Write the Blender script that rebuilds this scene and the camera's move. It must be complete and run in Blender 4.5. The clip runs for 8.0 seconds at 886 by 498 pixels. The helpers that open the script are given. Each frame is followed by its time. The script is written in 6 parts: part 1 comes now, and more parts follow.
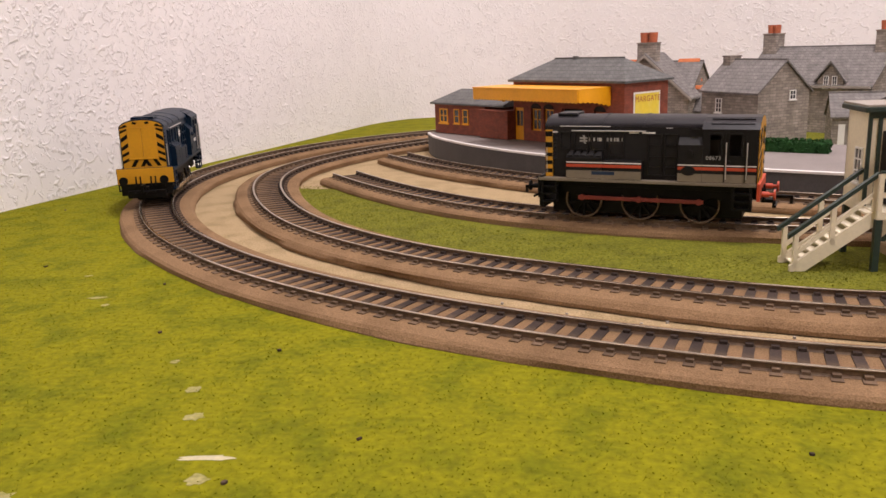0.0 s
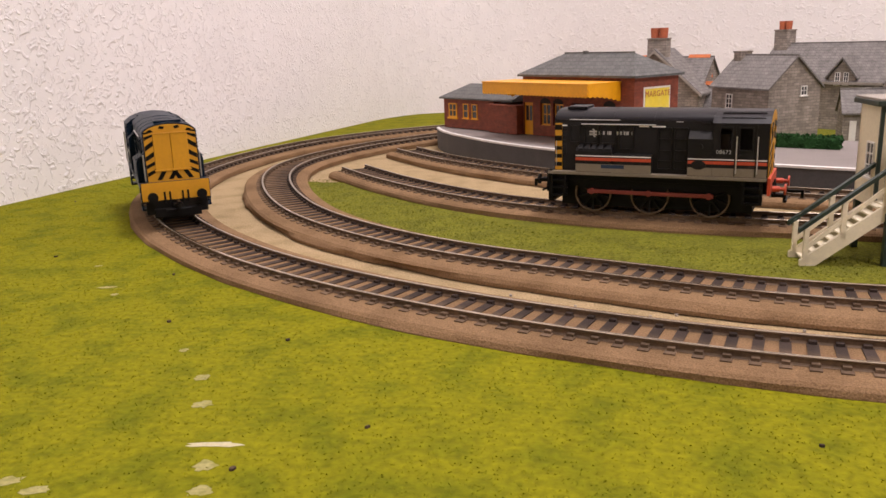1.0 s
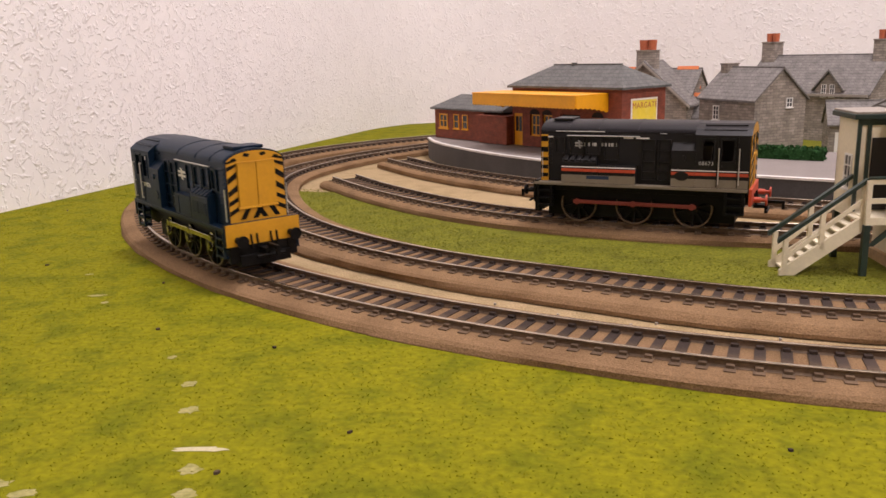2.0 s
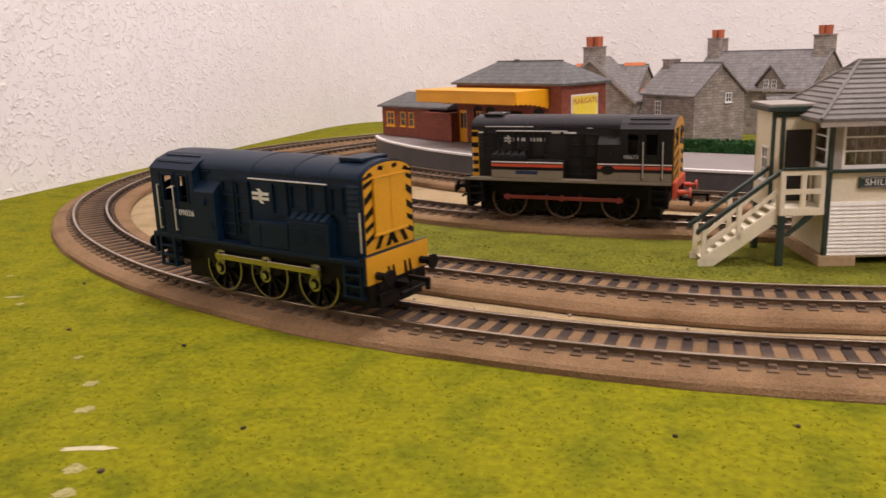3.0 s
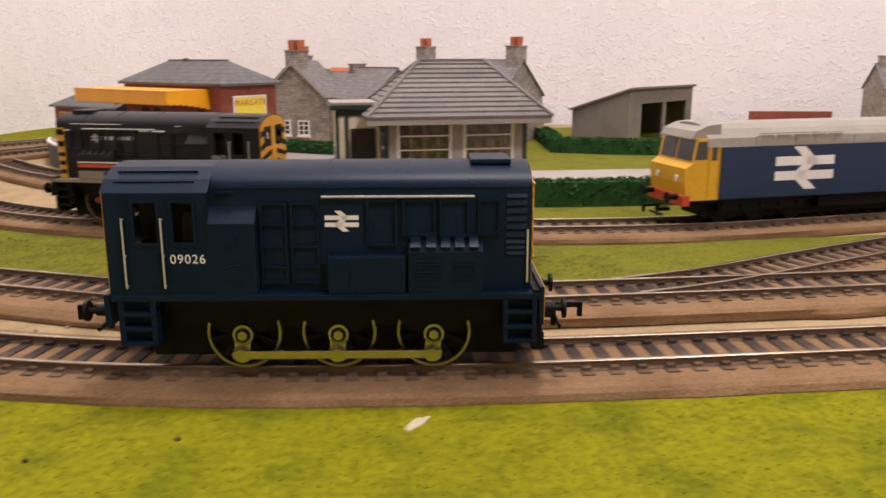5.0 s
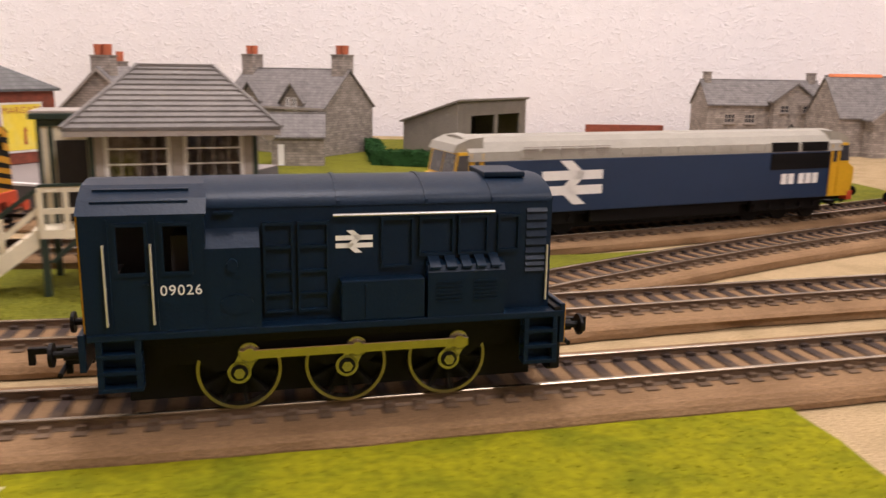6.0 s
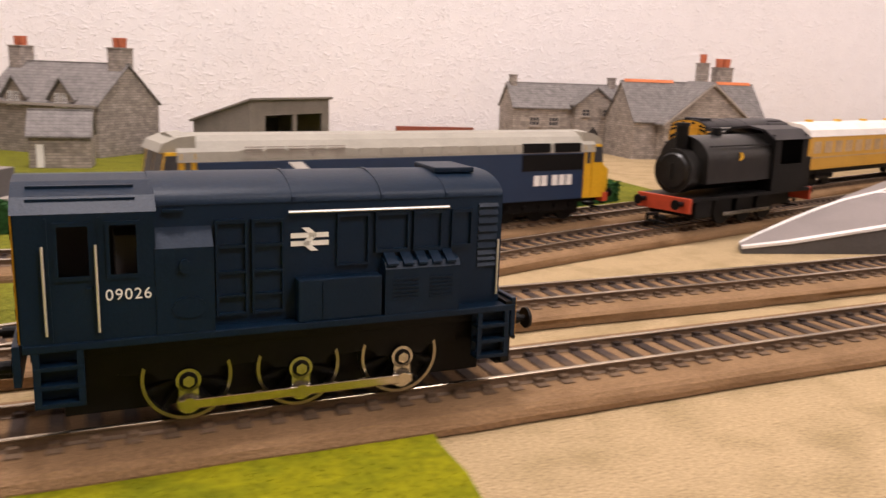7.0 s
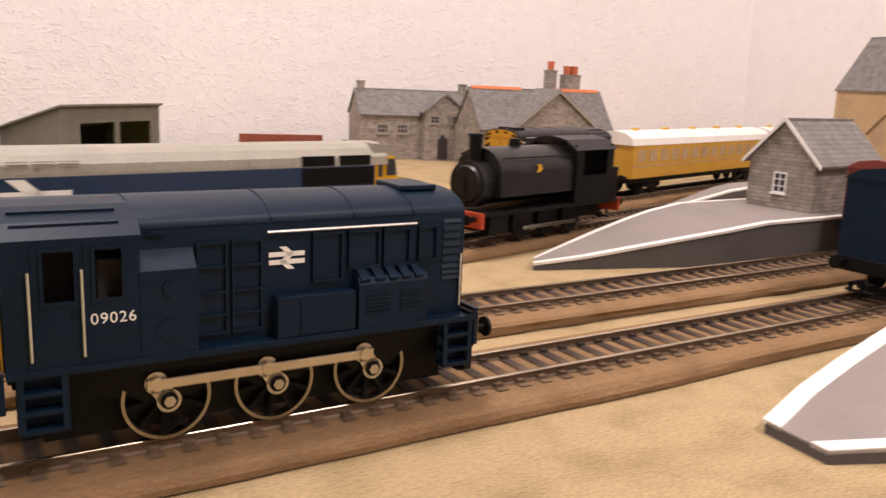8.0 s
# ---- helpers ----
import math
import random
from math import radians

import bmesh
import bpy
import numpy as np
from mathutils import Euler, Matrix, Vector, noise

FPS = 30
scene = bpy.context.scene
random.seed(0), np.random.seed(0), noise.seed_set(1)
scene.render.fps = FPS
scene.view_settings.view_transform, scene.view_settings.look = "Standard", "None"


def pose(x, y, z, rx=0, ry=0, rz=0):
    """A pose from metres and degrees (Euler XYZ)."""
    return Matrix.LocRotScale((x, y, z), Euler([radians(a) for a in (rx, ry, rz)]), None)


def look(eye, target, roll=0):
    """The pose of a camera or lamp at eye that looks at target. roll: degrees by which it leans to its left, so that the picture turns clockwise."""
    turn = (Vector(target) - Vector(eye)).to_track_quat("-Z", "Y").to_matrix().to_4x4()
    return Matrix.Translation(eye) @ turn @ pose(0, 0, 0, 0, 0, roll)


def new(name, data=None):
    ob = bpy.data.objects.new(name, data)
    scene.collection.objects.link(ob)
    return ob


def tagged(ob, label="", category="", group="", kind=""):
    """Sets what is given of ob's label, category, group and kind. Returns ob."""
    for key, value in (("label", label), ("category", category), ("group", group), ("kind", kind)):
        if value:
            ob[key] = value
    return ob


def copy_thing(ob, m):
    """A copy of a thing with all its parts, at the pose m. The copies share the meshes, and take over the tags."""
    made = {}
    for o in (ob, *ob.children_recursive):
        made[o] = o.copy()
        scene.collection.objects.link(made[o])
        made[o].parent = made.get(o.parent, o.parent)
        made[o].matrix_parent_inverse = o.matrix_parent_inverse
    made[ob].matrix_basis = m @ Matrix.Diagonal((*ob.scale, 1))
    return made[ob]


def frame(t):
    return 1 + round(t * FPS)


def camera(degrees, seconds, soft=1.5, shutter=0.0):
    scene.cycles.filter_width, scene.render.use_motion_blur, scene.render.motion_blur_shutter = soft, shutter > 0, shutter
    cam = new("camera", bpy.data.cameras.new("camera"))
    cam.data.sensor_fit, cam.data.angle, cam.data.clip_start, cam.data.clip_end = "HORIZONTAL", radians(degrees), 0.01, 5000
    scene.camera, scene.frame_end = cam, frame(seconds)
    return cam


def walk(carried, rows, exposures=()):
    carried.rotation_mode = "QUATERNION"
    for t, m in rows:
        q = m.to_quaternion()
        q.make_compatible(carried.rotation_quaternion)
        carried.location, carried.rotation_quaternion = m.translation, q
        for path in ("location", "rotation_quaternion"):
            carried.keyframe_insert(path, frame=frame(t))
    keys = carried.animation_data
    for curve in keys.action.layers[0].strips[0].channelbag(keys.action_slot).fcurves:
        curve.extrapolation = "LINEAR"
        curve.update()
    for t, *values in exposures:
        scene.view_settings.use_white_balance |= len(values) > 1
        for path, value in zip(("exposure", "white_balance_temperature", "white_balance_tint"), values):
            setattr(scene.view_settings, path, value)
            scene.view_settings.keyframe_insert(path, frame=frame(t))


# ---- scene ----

# the camera: seconds, place, heading, tilt, lean
PATH = [
    (0, 0.14800, 0.05440, 0.09138, 8.109, -13.981, -2.147),
    (0.5, 0.14640, 0.05147, 0.09032, 8.521, -14.160, -1.972),
    (1, 0.14760, 0.05410, 0.08942, 8.674, -14.171, -1.905),
    (2.5, 0.15870, 0.04791, 0.09115, 7.637, -13.343, -1.652),
    (3, 0.17101, 0.05118, 0.08871, 6.195, -13.677, -2.006),
    (3.5, 0.18617, 0.05117, 0.08649, 4.007, -13.247, -1.292),
    (4, 0.21116, 0.05679, 0.08439, -0.007, -13.356, -0.383),
    (4.5, 0.23938, 0.06057, 0.08081, -3.506, -13.555, 0.177),
    (4.7, 0.25201, 0.06391, 0.07931, -5.051, -13.511, 0.066),
    (5.8, 0.31557, 0.07146, 0.08519, -13.398, -12.233, 0.389),
    (6, 0.33102, 0.08041, 0.07923, -15.074, -12.413, 0.888),
    (6.5, 0.36068, 0.08175, 0.08001, -19.102, -11.861, 1.764),
    (7, 0.39123, 0.08706, 0.07691, -25.071, -11.963, 2.001),
    (7.5, 0.42144, 0.08541, 0.08077, -28.242, -11.691, 1.687),
    (8, 0.45323, 0.08627, 0.08038, -32.049, -11.392, 2.345),
]
cam = camera(56.65, 8.0, soft=1.5, shutter=0.4)
walk(cam, [(t, pose(x, y, z, 90 + tilt, 0, yaw) @ pose(0, 0, 0, 0, 0, lean)) for t, x, y, z, yaw, tilt, lean in PATH],
     exposures=[(0, -0.06, 6500, 10), (2.5, -0.08, 6500, 10), (4, -0.08, 6500, 10), (6, 0.06, 6600, 10), (8, 0.07, 6850, 10)])

# ---- light: a ceiling lamp in a white room ----
world = bpy.data.worlds.new("world")
world.use_nodes = True
world.node_tree.nodes["Background"].inputs[1].default_value = 0.25
scene.world = world


def ceiling_lamp(x, y, z, size, power):
    lamp = bpy.data.lights.new("ceiling_lamp", "AREA")
    lamp.shape, lamp.size, lamp.energy = "DISK", size, power
    lamp.color = (1.0, 0.90, 0.93)
    ob = new("ceiling_lamp", lamp)
    ob.matrix_world = look((x, y, z), (x, y, 0))
    return tagged(ob, "round warm white ceiling lamp over the layout", "lamp")


ceiling_lamp(0.42, 0.46, 1.44, 0.30, 17.5)
ceiling_lamp(0.95, -0.62, 1.44, 0.26, 17.0)


# ---- materials ----
def paint(name, color, rough=0.5, metal=0.0, grain=400, vary=0.12, bump=0.15, stain=40, stain_mix=0.15, dark=None, per_piece=0.0, spec=0.5, dist=0.0004):
    """A surface with fine grain, broad stains and a little relief; scales are per metre."""
    m = bpy.data.materials.new(name)
    m.use_nodes = True
    nt = m.node_tree
    b = nt.nodes["Principled BSDF"]
    b.inputs["Roughness"].default_value = rough
    b.inputs["Metallic"].default_value = metal
    b.inputs["Specular IOR Level"].default_value = spec
    co = nt.nodes.new("ShaderNodeTexCoord")
    fine = nt.nodes.new("ShaderNodeTexNoise")
    fine.inputs["Scale"].default_value, fine.inputs["Detail"].default_value = grain, 6
    broad = nt.nodes.new("ShaderNodeTexNoise")
    broad.inputs["Scale"].default_value, broad.inputs["Detail"].default_value = stain, 4
    for n in (fine, broad):
        nt.links.new(co.outputs["Object"], n.inputs["Vector"])
    ramp = nt.nodes.new("ShaderNodeMapRange")
    ramp.inputs["From Min"].default_value, ramp.inputs["From Max"].default_value = 0.3, 0.7
    ramp.inputs["To Min"].default_value, ramp.inputs["To Max"].default_value = 1 - vary, 1 + vary
    nt.links.new(fine.outputs["Fac"], ramp.inputs["Value"])
    mix = nt.nodes.new("ShaderNodeMix")
    mix.data_type = "RGBA"
    d = dark or tuple(c * 0.6 for c in color)
    mix.inputs[6].default_value, mix.inputs[7].default_value = (*color, 1), (*d, 1)
    cut = nt.nodes.new("ShaderNodeMapRange")
    cut.inputs["From Min"].default_value, cut.inputs["From Max"].default_value = 0.45, 0.75
    cut.inputs["To Max"].default_value = min(1, stain_mix * 3)
    nt.links.new(broad.outputs["Fac"], cut.inputs["Value"])
    nt.links.new(cut.outputs["Result"], mix.inputs[0])
    hsv = nt.nodes.new("ShaderNodeHueSaturation")
    nt.links.new(mix.outputs[2], hsv.inputs["Color"])
    last = ramp.outputs["Result"]
    if per_piece:
        info = nt.nodes.new("ShaderNodeObjectInfo")
        pr = nt.nodes.new("ShaderNodeMapRange")
        pr.inputs["To Min"].default_value, pr.inputs["To Max"].default_value = 1 - per_piece, 1 + per_piece
        nt.links.new(info.outputs["Random"], pr.inputs["Value"])
        mul = nt.nodes.new("ShaderNodeMath")
        mul.operation = "MULTIPLY"
        nt.links.new(last, mul.inputs[0])
        nt.links.new(pr.outputs["Result"], mul.inputs[1])
        last = mul.outputs[0]
    nt.links.new(last, hsv.inputs["Value"])
    nt.links.new(hsv.outputs["Color"], b.inputs["Base Color"])
    if bump:
        bp = nt.nodes.new("ShaderNodeBump")
        bp.inputs["Strength"].default_value, bp.inputs["Distance"].default_value = bump, dist
        nt.links.new(fine.outputs["Fac"], bp.inputs["Height"])
        nt.links.new(bp.outputs["Normal"], b.inputs["Normal"])
    return m


def masonry(name, color, joint, course, length, rough=0.85, bump=0.6, vary=0.3):
    """Printed and moulded small stones or bricks on model walls, too fine to be pieces."""
    m = bpy.data.materials.new(name)
    m.use_nodes = True
    nt = m.node_tree
    b = nt.nodes["Principled BSDF"]
    b.inputs["Roughness"].default_value = rough
    co = nt.nodes.new("ShaderNodeTexCoord")
    sep = nt.nodes.new("ShaderNodeSeparateXYZ")
    nt.links.new(co.outputs["Object"], sep.inputs[0])
    add = nt.nodes.new("ShaderNodeMath")
    nt.links.new(sep.outputs["X"], add.inputs[0])
    nt.links.new(sep.outputs["Y"], add.inputs[1])
    com = nt.nodes.new("ShaderNodeCombineXYZ")
    nt.links.new(add.outputs[0], com.inputs["X"])
    nt.links.new(sep.outputs["Z"], com.inputs["Y"])
    br = nt.nodes.new("ShaderNodeTexBrick")
    br.inputs["Scale"].default_value = 1.0
    br.inputs["Brick Width"].default_value, br.inputs["Row Height"].default_value = length, course
    br.inputs["Mortar Size"].default_value = course * 0.09
    br.inputs["Color1"].default_value = (*[c * (1 + vary) for c in color], 1)
    br.inputs["Color2"].default_value = (*[c * (1 - vary) for c in color], 1)
    br.inputs["Mortar"].default_value = (*joint, 1)
    nt.links.new(com.outputs[0], br.inputs["Vector"])
    no = nt.nodes.new("ShaderNodeTexNoise")
    no.inputs["Scale"].default_value, no.inputs["Detail"].default_value = 180, 6
    nt.links.new(co.outputs["Object"], no.inputs["Vector"])
    hsv = nt.nodes.new("ShaderNodeHueSaturation")
    mr = nt.nodes.new("ShaderNodeMapRange")
    mr.inputs["From Min"].default_value, mr.inputs["From Max"].default_value = 0.3, 0.7
    mr.inputs["To Min"].default_value, mr.inputs["To Max"].default_value = 0.75, 1.25
    nt.links.new(no.outputs["Fac"], mr.inputs["Value"])
    nt.links.new(mr.outputs["Result"], hsv.inputs["Value"])
    nt.links.new(br.outputs["Color"], hsv.inputs["Color"])
    nt.links.new(hsv.outputs["Color"], b.inputs["Base Color"])
    bp = nt.nodes.new("ShaderNodeBump")
    bp.inputs["Strength"].default_value, bp.inputs["Distance"].default_value = bump, 0.0004
    bp.invert = True
    nt.links.new(br.outputs["Fac"], bp.inputs["Height"])
    nt.links.new(bp.outputs["Normal"], b.inputs["Normal"])
    return m




def woodchip():
    """White painted woodchip paper: scattered raised chips on a smooth ground."""
    m = paint("woodchip_wall_paint", (0.85, 0.82, 0.81), 0.7, 0, 60, 0.02, 0, 5, 0.04)
    nt = m.node_tree
    b = nt.nodes["Principled BSDF"]
    co = nt.nodes.new("ShaderNodeTexCoord")
    chips = nt.nodes.new("ShaderNodeTexNoise")
    chips.inputs["Scale"].default_value, chips.inputs["Detail"].default_value, chips.inputs["Distortion"].default_value = 175, 3.0, 1.3
    nt.links.new(co.outputs["Object"], chips.inputs["Vector"])
    ramp = nt.nodes.new("ShaderNodeMapRange")
    ramp.inputs["From Min"].default_value, ramp.inputs["From Max"].default_value = 0.52, 0.66
    nt.links.new(chips.outputs["Fac"], ramp.inputs["Value"])
    bp = nt.nodes.new("ShaderNodeBump")
    bp.inputs["Strength"].default_value, bp.inputs["Distance"].default_value = 0.44, 0.0025
    nt.links.new(ramp.outputs["Result"], bp.inputs["Height"])
    nt.links.new(bp.outputs["Normal"], b.inputs["Normal"])
    return m


WALL = woodchip()
CEIL = paint("ceiling_paint", (0.82, 0.81, 0.79), 0.9, 0, 100, 0.03, 0.2, 5, 0.05)
GRASS = paint("bright_grass_mat", (0.186, 0.178, 0.0050), 0.95, 0, 420, 0.24, 0.4, 62, 0.34, dark=(0.100, 0.114, 0.0042), dist=0.0007, spec=0.1)
GRASS_D = paint("olive_grass_mat", (0.15, 0.15, 0.016), 0.95, 0, 900, 0.35, 0.9, 60, 0.3, dark=(0.10, 0.105, 0.014), dist=0.001, spec=0.1)
BLADE = paint("grass_flock", (0.200, 0.190, 0.0054), 0.9, 0, 400, 0.22, 0, 62, 0.34, dark=(0.108, 0.122, 0.0046), spec=0.1)
SAND = paint("sand_ballast", (0.385, 0.285, 0.158), 0.95, 0, 1300, 0.32, 0.9, 60, 0.36, dark=(0.275, 0.205, 0.105), dist=0.0007, spec=0.1)
FOAM = paint("brown_foam_underlay", (0.235, 0.145, 0.076), 0.95, 0, 1800, 0.30, 0.8, 45, 0.3, dark=(0.155, 0.093, 0.047), dist=0.0006, spec=0.1)
SLEEPER = paint("dusty_plastic_sleeper", (0.042, 0.029, 0.023), 0.85, 0, 900, 0.25, 0.2, 22, 0.33, dark=(0.17, 0.112, 0.066), per_piece=0.25, spec=0.2)
RAILTOP = paint("worn_nickel_rail", (0.50, 0.42, 0.32), 0.26, 1.0, 500, 0.15, 0.05, 40, 0.3)
RAILSIDE = paint("tarnished_rail_side", (0.15, 0.10, 0.062), 0.55, 0.5, 700, 0.2, 0.2, 60, 0.3)
BLUE = paint("rail_blue_plastic", (0.0026, 0.0114, 0.0265), 0.42, 0, 1500, 0.10, 0.14, 50, 0.10, spec=0.16)
RAILWIRE = paint("bright_wire", (0.58, 0.56, 0.53), 0.3, 0.6, 600, 0.05, 0, 60, 0.05)
BLUE2 = paint("large_loco_blue", (0.006, 0.025, 0.068), 0.45, 0, 700, 0.05, 0.05, 40, 0.08)
BLACK = paint("black_plastic", (0.0045, 0.004, 0.004), 0.5, 0, 700, 0.2, 0.1, 60, 0.2, spec=0.15)
TANK = paint("worn_satin_black", (0.006, 0.0055, 0.005), 0.36, 0, 300, 0.25, 0.25, 90, 0.3, dark=(0.016, 0.014, 0.012), spec=0.4)
DKGREY = paint("executive_dark_grey", (0.0115, 0.0105, 0.0105), 0.45, 0, 700, 0.08, 0.05, 50, 0.1, spec=0.2)
ROOFGREY = paint("dull_roof_grey", (0.009, 0.0075, 0.0095), 0.4, 0, 700, 0.08, 0.05, 50, 0.1, spec=0.25)
BEIGE = paint("executive_beige", (0.20, 0.165, 0.12), 0.5, 0, 700, 0.06, 0.05, 50, 0.1)
RED = paint("signal_red", (0.50, 0.06, 0.02), 0.5, 0, 700, 0.1, 0.1, 60, 0.15)
RODRED = paint("dull_rod_red", (0.17, 0.024, 0.014), 0.5, 0, 700, 0.1, 0.1, 60, 0.2)
WASP = paint("warning_yellow", (0.56, 0.27, 0.008), 0.45, 0, 700, 0.06, 0.08, 60, 0.1)
CREAMY = paint("cab_end_yellow", (0.66, 0.37, 0.015), 0.45, 0, 700, 0.06, 0.05, 60, 0.1)
WHITE = paint("white_print", (0.80, 0.78, 0.74), 0.5, 0, 700, 0.04, 0, 60, 0.05)
PRINT = paint("dulled_white_print", (0.42, 0.41, 0.39), 0.5, 0, 700, 0.05, 0, 60, 0.1)
STEEL = paint("bright_nickel", (0.48, 0.45, 0.40), 0.27, 1.0, 900, 0.15, 0.15, 120, 0.2)
RODMETAL = paint("plain_nickel_rod", (0.52, 0.47, 0.40), 0.2, 1.0, 600, 0.08, 0.04, 60, 0.15)
TYRE = paint("wheel_tyre_nickel", (0.32, 0.285, 0.22), 0.3, 1.0, 600, 0.08, 0, 60, 0.15)
BRICK = masonry("red_brick_card", (0.23, 0.052, 0.024), (0.16, 0.05, 0.03), 0.0011, 0.003, 0.7, 0.3, 0.12)
STONE = masonry("grey_stone_card", (0.285, 0.245, 0.21), (0.18, 0.155, 0.13), 0.0022, 0.0058, 0.85, 0.5, 0.22)
SLATE = masonry("grey_slate_card", (0.18, 0.165, 0.155), (0.115, 0.108, 0.10), 0.0024, 0.004, 0.75, 0.4, 0.10)
SLATE_D = masonry("dark_slate_card", (0.105, 0.105, 0.10), (0.065, 0.065, 0.062), 0.0024, 0.004, 0.6, 0.4, 0.08)
TILE_O = paint("orange_ridge_tile", (0.62, 0.18, 0.06), 0.7, 0, 700, 0.12, 0.2, 60, 0.15)
POT = paint("terracotta_pot", (0.50, 0.13, 0.055), 0.75, 0, 900, 0.15, 0.2, 90, 0.2)
CANOPY = paint("canopy_yellow", (0.80, 0.36, 0.006), 0.4, 0, 600, 0.05, 0.05, 60, 0.08)
CREAM = paint("cream_plastic", (0.78, 0.70, 0.52), 0.5, 0, 700, 0.05, 0.08, 60, 0.1)
WHITEB = paint("white_boarding", (0.84, 0.80, 0.72), 0.5, 0, 700, 0.05, 0.08, 60, 0.1, per_piece=0.04)
GREEN_D = paint("dark_green_trim", (0.018, 0.035, 0.028), 0.4, 0, 700, 0.1, 0.05, 60, 0.1)
SBROOF = paint("slate_course_grey", (0.16, 0.145, 0.13), 0.65, 0, 900, 0.15, 0.2, 90, 0.2, per_piece=0.12)
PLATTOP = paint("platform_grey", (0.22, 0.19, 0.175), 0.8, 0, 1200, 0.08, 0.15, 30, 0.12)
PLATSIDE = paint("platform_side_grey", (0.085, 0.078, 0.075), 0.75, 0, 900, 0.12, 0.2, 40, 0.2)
PLATEDGE = paint("platform_white_edge", (0.74, 0.70, 0.66), 0.6, 0, 900, 0.06, 0.1, 80, 0.15)
ROAD = paint("grey_roadway", (0.33, 0.29, 0.25), 0.85, 0, 1200, 0.1, 0.15, 30, 0.12)
HEDGE = paint("hedge_flock", (0.025, 0.075, 0.022), 0.95, 0, 900, 0.35, 0.6, 150, 0.3, spec=0.1)
SHED = paint("weathered_shed_card", (0.20, 0.175, 0.15), 0.8, 0, 700, 0.15, 0.2, 60, 0.2)
INSIDE = paint("dark_interior", (0.03, 0.025, 0.022), 0.9, 0, 300, 0.1, 0, 60, 0.1)
CURTAIN = paint("brown_striped_interior", (0.20, 0.15, 0.11), 0.8, 0, 300, 0.2, 0, 260, 0.5, dark=(0.42, 0.37, 0.32))
COACH = paint("golden_coach_side", (0.56, 0.30, 0.035), 0.5, 0, 700, 0.05, 0.05, 60, 0.1)
COACHROOF = paint("white_coach_roof", (0.76, 0.72, 0.66), 0.5, 0, 700, 0.05, 0.05, 60, 0.1)
LGREY = paint("pale_roof_grey", (0.30, 0.28, 0.23), 0.6, 0, 700, 0.06, 0.1, 50, 0.12)
SANDSTONE = paint("sandstone_card", (0.45, 0.31, 0.17), 0.85, 0, 500, 0.15, 0.3, 60, 0.2)
WOOD = paint("bare_board", (0.42, 0.28, 0.15), 0.8, 0, 300, 0.2, 0.2, 40, 0.2)
FADED = paint("faded_grass_patch", (0.30, 0.27, 0.10), 0.9, 0, 900, 0.2, 0.2, 200, 0.4, dark=(0.19, 0.18, 0.03))
PAPER = paint("scraped_paper_patch", (0.46, 0.41, 0.26), 0.85, 0, 900, 0.1, 0.2, 90, 0.1)
POSTER_Y = paint("poster_yellow", (0.80, 0.62, 0.05), 0.5, 0, 300, 0.04, 0, 120, 0.15, dark=(0.80, 0.70, 0.25))
FLESH = paint("poster_figure_red", (0.45, 0.12, 0.04), 0.5, 0, 300, 0.1, 0, 60, 0.1)
WINDOW = paint("house_pane", (0.05, 0.05, 0.055), 0.15, 0, 300, 0.1, 0, 60, 0.1)


def glass():
    m = bpy.data.materials.new("thin_clear_glazing")
    m.use_nodes = True
    nt = m.node_tree
    nt.nodes.remove(nt.nodes["Principled BSDF"])
    clear, gloss, mix = (nt.nodes.new("ShaderNodeBsdf" + k) for k in ("Transparent", "Glossy", "Diffuse"))
    gloss.inputs["Roughness"].default_value = 0.08
    nt.nodes.remove(mix)
    mix = nt.nodes.new("ShaderNodeMixShader")
    fr = nt.nodes.new("ShaderNodeFresnel")
    fr.inputs[0].default_value = 1.5
    nt.links.new(fr.outputs[0], mix.inputs[0])
    nt.links.new(clear.outputs[0], mix.inputs[1])
    nt.links.new(gloss.outputs[0], mix.inputs[2])
    nt.links.new(mix.outputs[0], nt.nodes["Material Output"].inputs[0])
    return m


GLASS = glass()


# ---- building blocks; lengths in millimetres, places in metres ----
def box(bm, x0, x1, y0, y1, z0, z1, bevel=0.0, m=None):
    r = bmesh.ops.create_cube(bm, size=1)
    vs = r["verts"]
    bmesh.ops.transform(bm, matrix=Matrix.Translation(((x0 + x1) / 2, (y0 + y1) / 2, (z0 + z1) / 2)) @ Matrix.Diagonal((abs(x1 - x0), abs(y1 - y0), abs(z1 - z0), 1)), verts=vs)
    if m is not None:
        bmesh.ops.transform(bm, matrix=m, verts=vs)
    if bevel:
        es = list({e for v in vs for e in v.link_edges})
        bmesh.ops.bevel(bm, geom=es, offset=bevel, segments=2, affect="EDGES", profile=0.6)
    return bm


def cyl(bm, p, q, r, r2=None, n=16):
    p, q = Vector(p), Vector(q)
    d = q - p
    m = Matrix.Translation((p + q) / 2) @ d.to_track_quat("Z", "Y").to_matrix().to_4x4()
    bmesh.ops.create_cone(bm, cap_ends=True, segments=n, radius1=r, radius2=r if r2 is None else r2, depth=d.length, matrix=m)
    return bm


